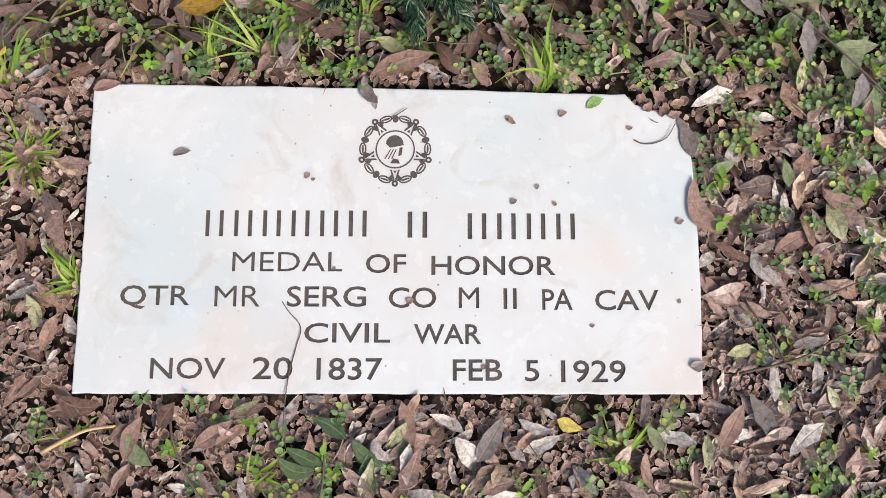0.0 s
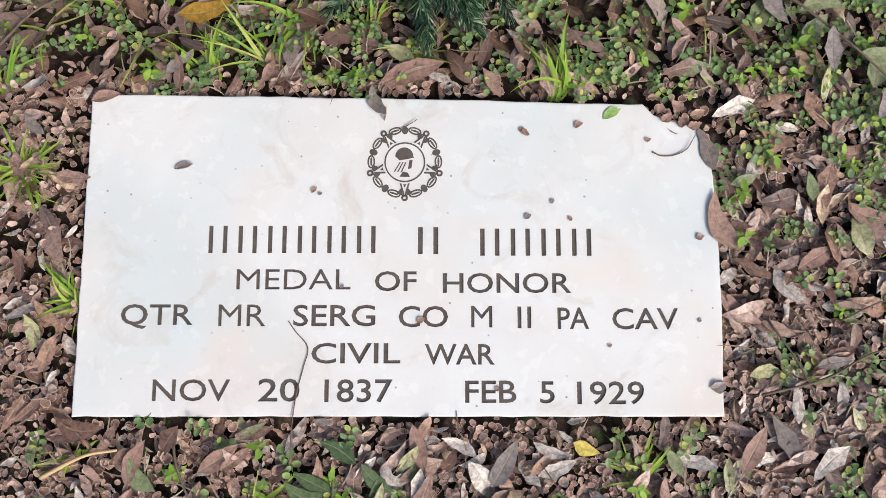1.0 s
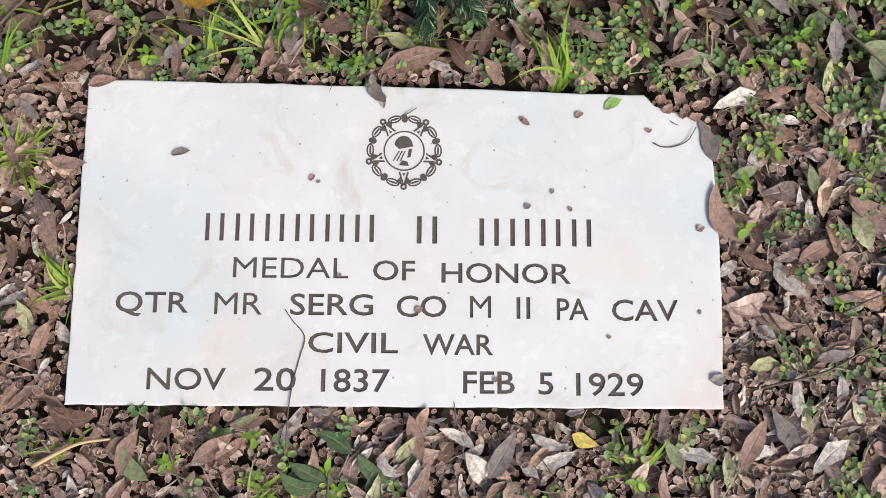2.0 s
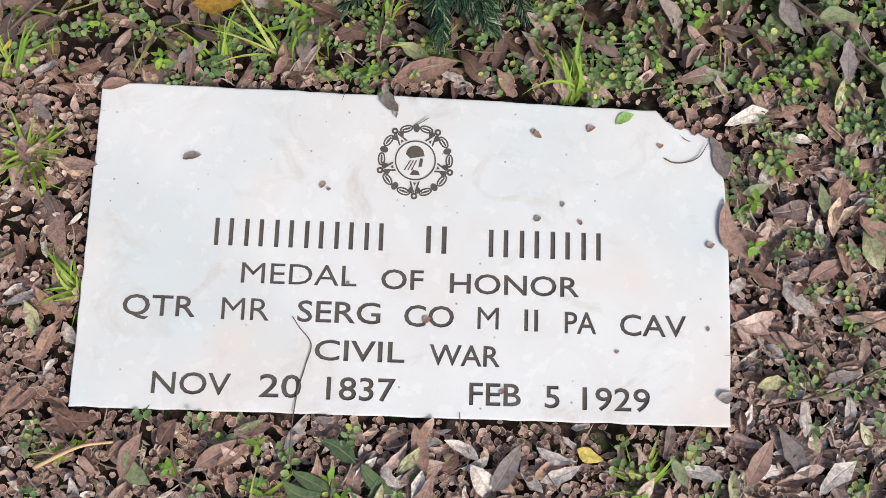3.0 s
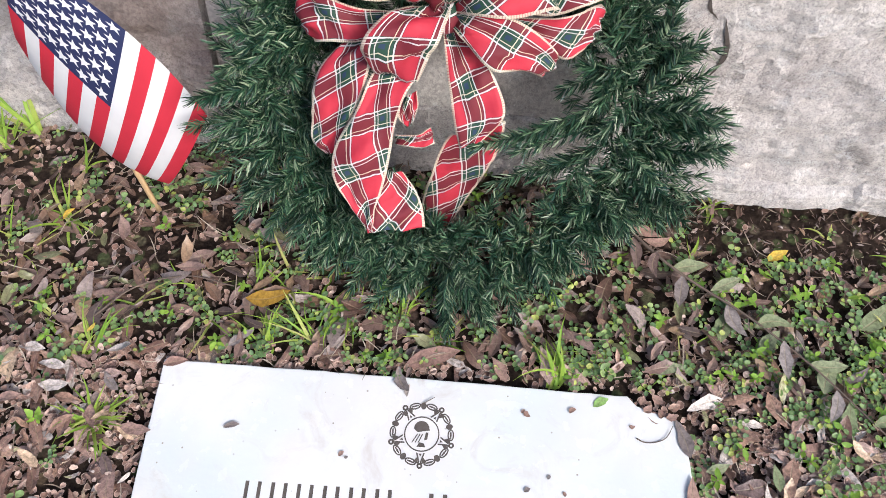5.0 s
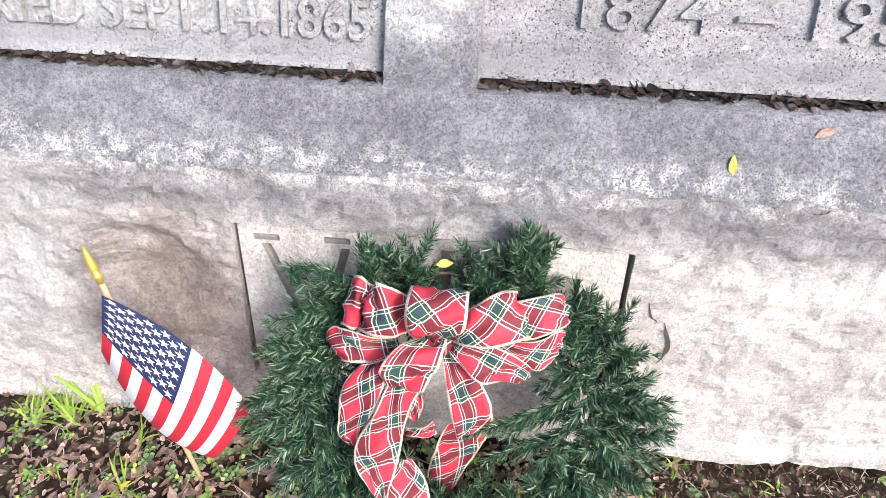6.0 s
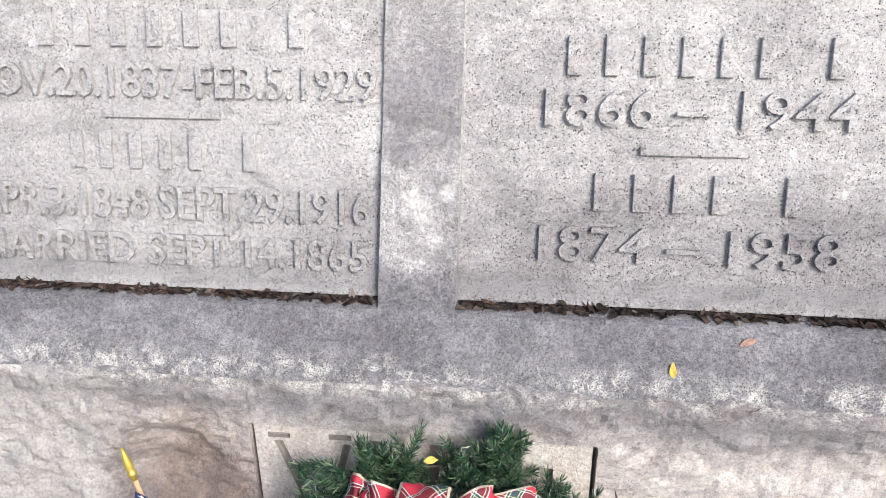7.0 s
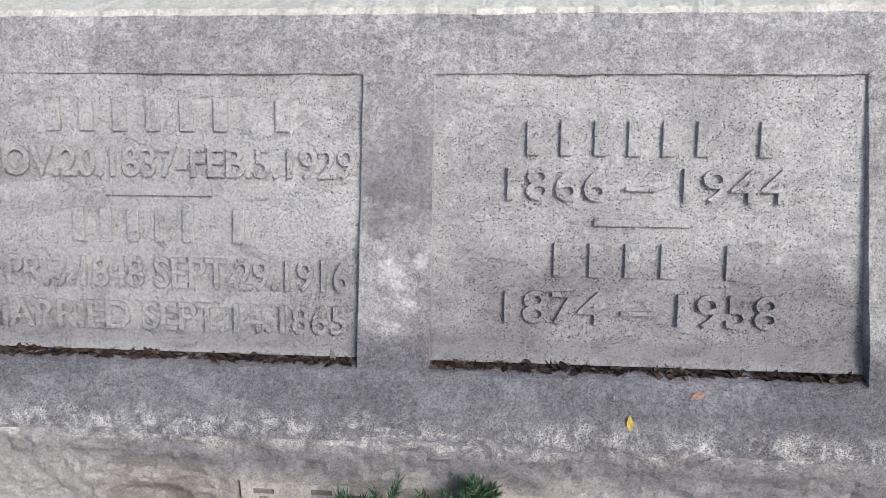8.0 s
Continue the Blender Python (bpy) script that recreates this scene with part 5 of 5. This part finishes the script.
# bow of tartan ribbon
bow = new("bow")
bow.parent = wreath
bow["label"] = "red tartan ribbon bow with gold wired edges"


def ribbon(name, rows, bias, n=30, cols=9, belly=0.007):
    """A strip of ribbon. rows: (left edge, right edge) pairs in wreath places (u, v, n)."""
    left = spline([at3(*r[0]) for r in rows], n)
    right = spline([at3(*r[1]) for r in rows], n)
    v, uvw, uvs = [], [], []
    run = 0.0
    for i in range(n):
        if i:
            run += float(np.linalg.norm((left[i] + right[i] - left[i - 1] - right[i - 1]) / 2))
        across = right[i] - left[i]
        wd = float(np.linalg.norm(across))
        j = min(i + 1, n - 1)
        along = (left[j] + right[j] - left[j - 1] - right[j - 1])
        nrm = np.cross(across, along)
        nrm = nrm / (np.linalg.norm(nrm) + 1e-9)
        for c in range(cols):
            s = c / (cols - 1)
            wob = belly * math.sin(math.pi * s) * math.sin(i * 0.9 + c) * 0.5 + 0.006 * fbm(run * 30, s * 5.0, bias + left[0][0] * 50) * min(1.0, wd / 0.03)
            p = left[i] + across * s + nrm * wob
            v.append(p)
            x, y = s * 0.065, run
            uvw.append((x * math.cos(bias) - y * math.sin(bias), x * math.sin(bias) + y * math.cos(bias)))
            uvs.append((s, run))
    f = [(i * cols + c, i * cols + c + 1, (i + 1) * cols + c + 1, (i + 1) * cols + c) for i in range(n - 1) for c in range(cols - 1)]
    me = mesh_of(name, v, f, True, {"weave": uvw, "strip": uvs})
    ob = link(name, me, M_PLAID, bow)
    ob.matrix_parent_inverse = Matrix()
    ob.matrix_local = back_to
    mod = ob.modifiers.new("thickness", "SOLIDIFY")
    mod.thickness = 0.0005
    return ob


# loops fan out from the knot, the front one folded over it
ribbon("loop", [((-0.032, 0.394, 0.075), (0.036, 0.39, 0.075)), ((-0.032, 0.41, 0.095), (0.037, 0.406, 0.095)), ((-0.035, 0.397, 0.122), (0.036, 0.4, 0.125)), ((-0.037, 0.38, 0.13), (0.035, 0.385, 0.132)), ((-0.033, 0.359, 0.118), (0.031, 0.363, 0.12)), ((-0.021, 0.346, 0.095), (0.015, 0.346, 0.095))], 0.7, 22)
ribbon("loop", [((-0.029, 0.386, 0.07), (-0.031, 0.348, 0.075)), ((-0.046, 0.403, 0.095), (-0.05, 0.347, 0.1)), ((-0.066, 0.413, 0.098), (-0.077, 0.348, 0.1)), ((-0.076, 0.409, 0.085), (-0.093, 0.349, 0.085)), ((-0.076, 0.396, 0.065), (-0.092, 0.345, 0.06)), ((-0.049, 0.378, 0.055), (-0.055, 0.351, 0.055))], 0.45, 26)
ribbon("loop", [((-0.073, 0.395, 0.06), (-0.093, 0.343, 0.06)), ((-0.082, 0.405, 0.075), (-0.102, 0.346, 0.075)), ((-0.094, 0.415, 0.078), (-0.111, 0.351, 0.078)), ((-0.104, 0.409, 0.06), (-0.118, 0.347, 0.055)), ((-0.088, 0.389, 0.045), (-0.101, 0.345, 0.04))], 0.2, 22)
ribbon("loop", [((-0.048, 0.333, 0.06), (-0.048, 0.312, 0.06)), ((-0.078, 0.336, 0.07), (-0.078, 0.304, 0.072)), ((-0.109, 0.345, 0.072), (-0.102, 0.304, 0.075)), ((-0.132, 0.344, 0.06), (-0.12, 0.3, 0.062)), ((-0.138, 0.328, 0.045), (-0.125, 0.302, 0.045)), ((-0.095, 0.32, 0.04), (-0.088, 0.304, 0.04))], 0.1, 26)
ribbon("loop", [((0.02, 0.366, 0.075), (0.015, 0.337, 0.075)), ((0.041, 0.386, 0.095), (0.031, 0.339, 0.098)), ((0.065, 0.403, 0.1), (0.069, 0.339, 0.105)), ((0.085, 0.407, 0.092), (0.104, 0.347, 0.095)), ((0.09, 0.395, 0.07), (0.11, 0.345, 0.07)), ((0.056, 0.375, 0.055), (0.058, 0.343, 0.055))], 0.75, 26)
ribbon("loop", [((0.063, 0.372, 0.055), (0.065, 0.339, 0.06)), ((0.094, 0.388, 0.072), (0.104, 0.338, 0.075)), ((0.124, 0.395, 0.072), (0.133, 0.349, 0.08)), ((0.149, 0.397, 0.062), (0.157, 0.356, 0.065)), ((0.154, 0.385, 0.045), (0.158, 0.357, 0.045)), ((0.114, 0.37, 0.035), (0.116, 0.344, 0.035))], 0.6, 26)
ribbon("loop", [((0.012, 0.337, 0.075), (0.012, 0.326, 0.075)), ((0.036, 0.34, 0.09), (0.027, 0.312, 0.09)), ((0.073, 0.336, 0.092), (0.054, 0.289, 0.092)), ((0.107, 0.313, 0.08), (0.089, 0.286, 0.08)), ((0.117, 0.296, 0.06), (0.104, 0.277, 0.06)), ((0.087, 0.299, 0.045), (0.075, 0.285, 0.045))], 0.1, 26)
ribbon("loop", [((0.071, 0.333, 0.06), (0.072, 0.318, 0.06)), ((0.108, 0.336, 0.07), (0.104, 0.306, 0.07)), ((0.135, 0.344, 0.07), (0.126, 0.298, 0.07)), ((0.155, 0.348, 0.055), (0.149, 0.312, 0.055)), ((0.156, 0.334, 0.04), (0.144, 0.31, 0.04)), ((0.112, 0.317, 0.035), (0.107, 0.303, 0.035))], 0.3, 26)
ribbon("loop", [((-0.018, 0.343, 0.085), (0.012, 0.343, 0.085)), ((-0.044, 0.339, 0.105), (0.009, 0.335, 0.105)), ((-0.063, 0.32, 0.115), (0.004, 0.319, 0.115)), ((-0.068, 0.302, 0.11), (-0.005, 0.303, 0.11)), ((-0.058, 0.282, 0.09), (-0.016, 0.274, 0.09)), ((-0.04, 0.282, 0.065), (-0.015, 0.28, 0.065))], 0.03, 26)
# tails hang from the knot, twisted and cut square
ribbon("tail", [((-0.079, 0.311, 0.06), (-0.048, 0.31, 0.06)), ((-0.1, 0.294, 0.07), (-0.062, 0.298, 0.075)), ((-0.119, 0.267, 0.07), (-0.062, 0.285, 0.085)), ((-0.123, 0.23, 0.066), (-0.076, 0.245, 0.08)), ((-0.125, 0.199, 0.06), (-0.094, 0.205, 0.07)), ((-0.111, 0.186, 0.062), (-0.097, 0.192, 0.064))], 0.35, 30)
ribbon("tail", [((-0.056, 0.28, 0.08), (-0.017, 0.277, 0.085)), ((-0.062, 0.275, 0.085), (-0.028, 0.259, 0.09)), ((-0.076, 0.241, 0.086), (-0.037, 0.23, 0.088)), ((-0.099, 0.2, 0.082), (-0.042, 0.198, 0.086)), ((-0.1, 0.165, 0.078), (-0.05, 0.158, 0.08)), ((-0.083, 0.136, 0.076), (-0.058, 0.131, 0.078)), ((-0.067, 0.107, 0.074), (-0.06, 0.105, 0.076))], 0.45, 30)
ribbon("tail", [((-0.05, 0.175, 0.07), (-0.03, 0.174, 0.07)), ((-0.056, 0.15, 0.072), (-0.014, 0.151, 0.07)), ((-0.062, 0.125, 0.074), (-0.007, 0.129, 0.07)), ((-0.065, 0.104, 0.075), (-0.005, 0.113, 0.07))], 0.8, 22)
ribbon("tail", [((0.002, 0.329, 0.06), (0.022, 0.314, 0.06)), ((0.007, 0.302, 0.068), (0.04, 0.298, 0.07)), ((0.013, 0.267, 0.07), (0.054, 0.283, 0.072)), ((0.019, 0.232, 0.068), (0.07, 0.242, 0.07)), ((0.027, 0.201, 0.062), (0.049, 0.21, 0.064))], 0.12, 26)
ribbon("tail", [((0.029, 0.215, 0.035), (0.073, 0.226, 0.04)), ((0.007, 0.182, 0.005), (0.072, 0.191, 0.01)), ((-0.007, 0.13, -0.02), (0.06, 0.152, -0.015)), ((-0.015, 0.091, -0.03), (0.04, 0.107, -0.03)), ((-0.016, 0.063, -0.035), (0.019, 0.069, -0.035))], 0.3, 26)
ribbon("tail", [((-0.04, 0.207, 0.05), (-0.04, 0.196, 0.05)), ((-0.017, 0.21, 0.055), (-0.013, 0.196, 0.055)), ((-0.004, 0.217, 0.05), (0.001, 0.201, 0.05))], 0.2, 14)
ribbon("tail", [((-0.035, 0.245, 0.055), (-0.018, 0.258, 0.06)), ((-0.037, 0.227, 0.055), (-0.017, 0.24, 0.058)), ((-0.028, 0.216, 0.05), (-0.022, 0.223, 0.052))], 0.6, 14)
kb = bmesh.new()
bmesh.ops.create_uvsphere(kb, u_segments=12, v_segments=8, radius=1.0)
for v in kb.verts:
    v.co = on_wreath(0.006 + v.co.x * 0.016, 0.332 + v.co.y * 0.017, 0.07 + v.co.z * 0.014)
kl = kb.loops.layers.uv.new("weave")
kl2 = kb.loops.layers.uv.new("strip")
for f in kb.faces:
    f.smooth = True
    for lp in f.loops:
        lp[kl].uv = (lp.vert.co.x, lp.vert.co.z)
        lp[kl2].uv = (0.5, lp.vert.co.z)
part("knot", kb, M_PLAID, bow, "tight gathered ribbon knot").matrix_local = back_to

p = on_wreath(0.006, 0.425, 0.045)
one_leaf("fallen_leaf", p.x, p.y, p.z, 10, 0.022, 0.010, M_YELLOW, "yellow fallen leaf caught on the wreath", 0.3, 0.2, (40, 0))
one_leaf("fallen_leaf", 0.063, 0.402, 0.042, 95, 0.030, 0.008, M_RUST, "narrow tan leaf caught on the wreath needles", 0.3, 0.2, (25, 0))
one_leaf("fallen_leaf", 0.080, 0.405, 0.045, 60, 0.010, 0.007, M_RUST, "small tan leaf caught on the wreath needles", 0.3, 0.2, (25, 0))

# ---- flag ----
flag = new("small_flag")
flag.location = (-0.363, 0.517, 0.0)
tagged(flag, "small stick flag with stars and stripes planted in the soil", "flag")
FOOT, TIP = Vector((-0.363, 0.517, -0.02)), Vector((-0.464, 0.657, 0.38))
fl_back = Matrix.Translation(-flag.location)
ax = (TIP - FOOT).normalized()
stick_top = TIP - ax * 0.055
part("dowel", tube([FOOT, (FOOT + stick_top) / 2, stick_top], 0.0038, 10), M_DOWEL, flag, "plain wooden dowel").matrix_local = fl_back
prof = ((0.0, 0.0045), (0.008, 0.0052), (0.010, 0.0072), (0.014, 0.0072), (0.016, 0.005), (0.022, 0.0068), (0.03, 0.0062), (0.045, 0.0042), (0.058, 0.0014))
part("finial", tube([stick_top + ax * s for s, r in prof], [r for s, r in prof], 12), M_GOLD, flag, "gold plastic spear finial").matrix_local = fl_back

FOLD = [Vector(p) for p in ((-0.452, 0.630, 0.318), (-0.345, 0.602, 0.245), (-0.276, 0.568, 0.152))]
CURL = [Vector(p) for p in ((-0.472, 0.599, 0.228), (-0.413, 0.549, 0.095), (-0.340, 0.532, 0.050))]
OUTWARD = Vector((0.45, -0.58, 0.68)).normalized()


def quadratic(pts, s, m):
    a, b, c = pts
    return a * ((s - m) * (s - 1) / m) + b * (s * (s - 1) / (m * (m - 1))) + c * (s * (s - m) / (1 - m))


def sheet(s, f, lift=0.0):
    """The flag's cloth: s down the hoist (0 to 1), f along the fly (0 to 1.5)."""
    phi = radians(50 + f / 1.2 * 120)
    F, E = quadratic(FOLD, s, 0.54), quadratic(CURL, s, 0.55)
    q = (math.cos(radians(50)) - math.cos(phi)) / (math.cos(radians(50)) - math.cos(radians(170)))
    width = (E - F).length
    h = (math.sin(phi) - 0.45) * width * 0.42 + 0.012
    h += 0.003 * math.sin(s * 9 + f * 3)
    return F + (E - F) * q + OUTWARD * (h + lift * math.sin(max(0.3, phi))) + (F - E).normalized() * (-lift * math.cos(phi))


def cloth_patch(name, s0, s1, f0, f1, material, ns, nf, label):
    v = [sheet(s0 + (s1 - s0) * i / ns, f0 + (f1 - f0) * j / nf) for i in range(ns + 1) for j in range(nf + 1)]
    uv = [((s0 + (s1 - s0) * i / ns) * 0.2, (f0 + (f1 - f0) * j / nf) * 0.2) for i in range(ns + 1) for j in range(nf + 1)]
    f = [(i * (nf + 1) + j, i * (nf + 1) + j + 1, (i + 1) * (nf + 1) + j + 1, (i + 1) * (nf + 1) + j) for i in range(ns) for j in range(nf)]
    ob = link(name, mesh_of(name, v, f, True, {"UVMap": uv}), material, flag, label)
    ob.matrix_local = fl_back
    return ob


for k in range(13):
    cloth_patch("stripe", k / 13, (k + 1) / 13, 0.6 if k < 7 else 0.0, 1.5, M_WHITE if k % 2 else M_RED, 3, 36, "white cloth stripe" if k % 2 else "red cloth stripe")
cloth_patch("canton", 0.0, 7 / 13, 0.0, 0.6, M_NAVY, 20, 24, "navy blue canton")
for row in range(9):
    for col in range(6 if row % 2 == 0 else 5):
        s = 7 / 13 * (row + 1) / 10
        f = 0.6 * ((2 * col + 1 + (row % 2)) / 12)
        ring = []
        for k in range(10):
            r = 0.039 if k % 2 == 0 else 0.016
            t = 2 * math.pi * k / 10
            ring.append(sheet(s - r * math.cos(t), f + r * math.sin(t), 0.0008))
        centre = sheet(s, f, 0.0009)
        ob = link("star", mesh_of("star", [centre] + ring, [(0, 1 + k, 1 + (k + 1) % 10) for k in range(10)], False, {"UVMap": [(0, 0)] * 11}), M_WHITE, flag)
        ob.matrix_local = fl_back

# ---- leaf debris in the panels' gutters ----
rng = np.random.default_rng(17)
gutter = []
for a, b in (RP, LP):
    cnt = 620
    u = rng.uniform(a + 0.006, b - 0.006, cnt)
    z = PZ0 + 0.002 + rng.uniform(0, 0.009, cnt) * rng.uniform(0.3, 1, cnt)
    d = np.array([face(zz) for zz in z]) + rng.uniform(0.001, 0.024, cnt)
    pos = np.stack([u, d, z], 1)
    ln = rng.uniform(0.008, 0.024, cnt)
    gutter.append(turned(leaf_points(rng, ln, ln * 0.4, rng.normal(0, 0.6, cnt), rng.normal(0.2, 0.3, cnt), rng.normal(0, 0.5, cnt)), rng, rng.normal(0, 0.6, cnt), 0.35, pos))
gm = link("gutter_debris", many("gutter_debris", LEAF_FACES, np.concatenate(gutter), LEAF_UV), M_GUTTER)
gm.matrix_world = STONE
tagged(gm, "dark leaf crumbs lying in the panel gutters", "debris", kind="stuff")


def on_face(u, z, ln, yaw, m, label):
    p = STONE @ Vector((u, face(z) - 0.007, z))
    ob = one_leaf("fallen_leaf", p.x, p.y, p.z, 0, ln, ln * 0.42, m, label, 0.3, 0.3)
    ob.matrix_world = STONE @ pose(u, slab_front(u, z) - 0.003, z, 62, 0, 0) @ pose(0, 0, 0, 0, 0, yaw)
    return ob


on_face(0.343, 0.495, 0.024, 95, M_YELLOW, "small yellow leaf on the stone ledge")
on_face(0.447, 0.528, 0.026, 20, M_RUST, "small rusty leaf on the stone ledge")
on_face(-0.13, 0.552, 0.024, 70, M_GREY, "pale leaf tip in the stone gutter")

# ---- single leaves of the litter near the marker ----
rng = np.random.default_rng(29)
kinds = []
for k in range(12):
    ln = rng.uniform(0.028, 0.048, 1)
    pts = leaf_points(rng, ln, ln * rng.uniform(0.28, 0.42), rng.normal(0.1, 0.4, 1), rng.normal(0.2, 0.2, 1), rng.normal(0, 0.4, 1))[0]
    kinds.append(mesh_of("dry_leaf", pts, LEAF_FACES, True, {"UVMap": LEAF_UV}))
dark_kinds = [k.copy() for k in kinds]
for i, (x, y, z) in enumerate(scatter(rng, 290, (-0.52, 0.56, -0.13, 0.50), 0.02, leaf_weight)):
    ob = link("dry_leaf", dark_kinds[i % 12], M_DARK_LEAF_PIECE, dark_litter) if y > 0.335 else link("dry_leaf", kinds[i % 12], M_DRY_PIECE, litter)
    ob.matrix_local = pose(x, y, z + rng.uniform(0.012, 0.02), rng.normal(0, 12), rng.normal(0, 12), rng.uniform(0, 360))
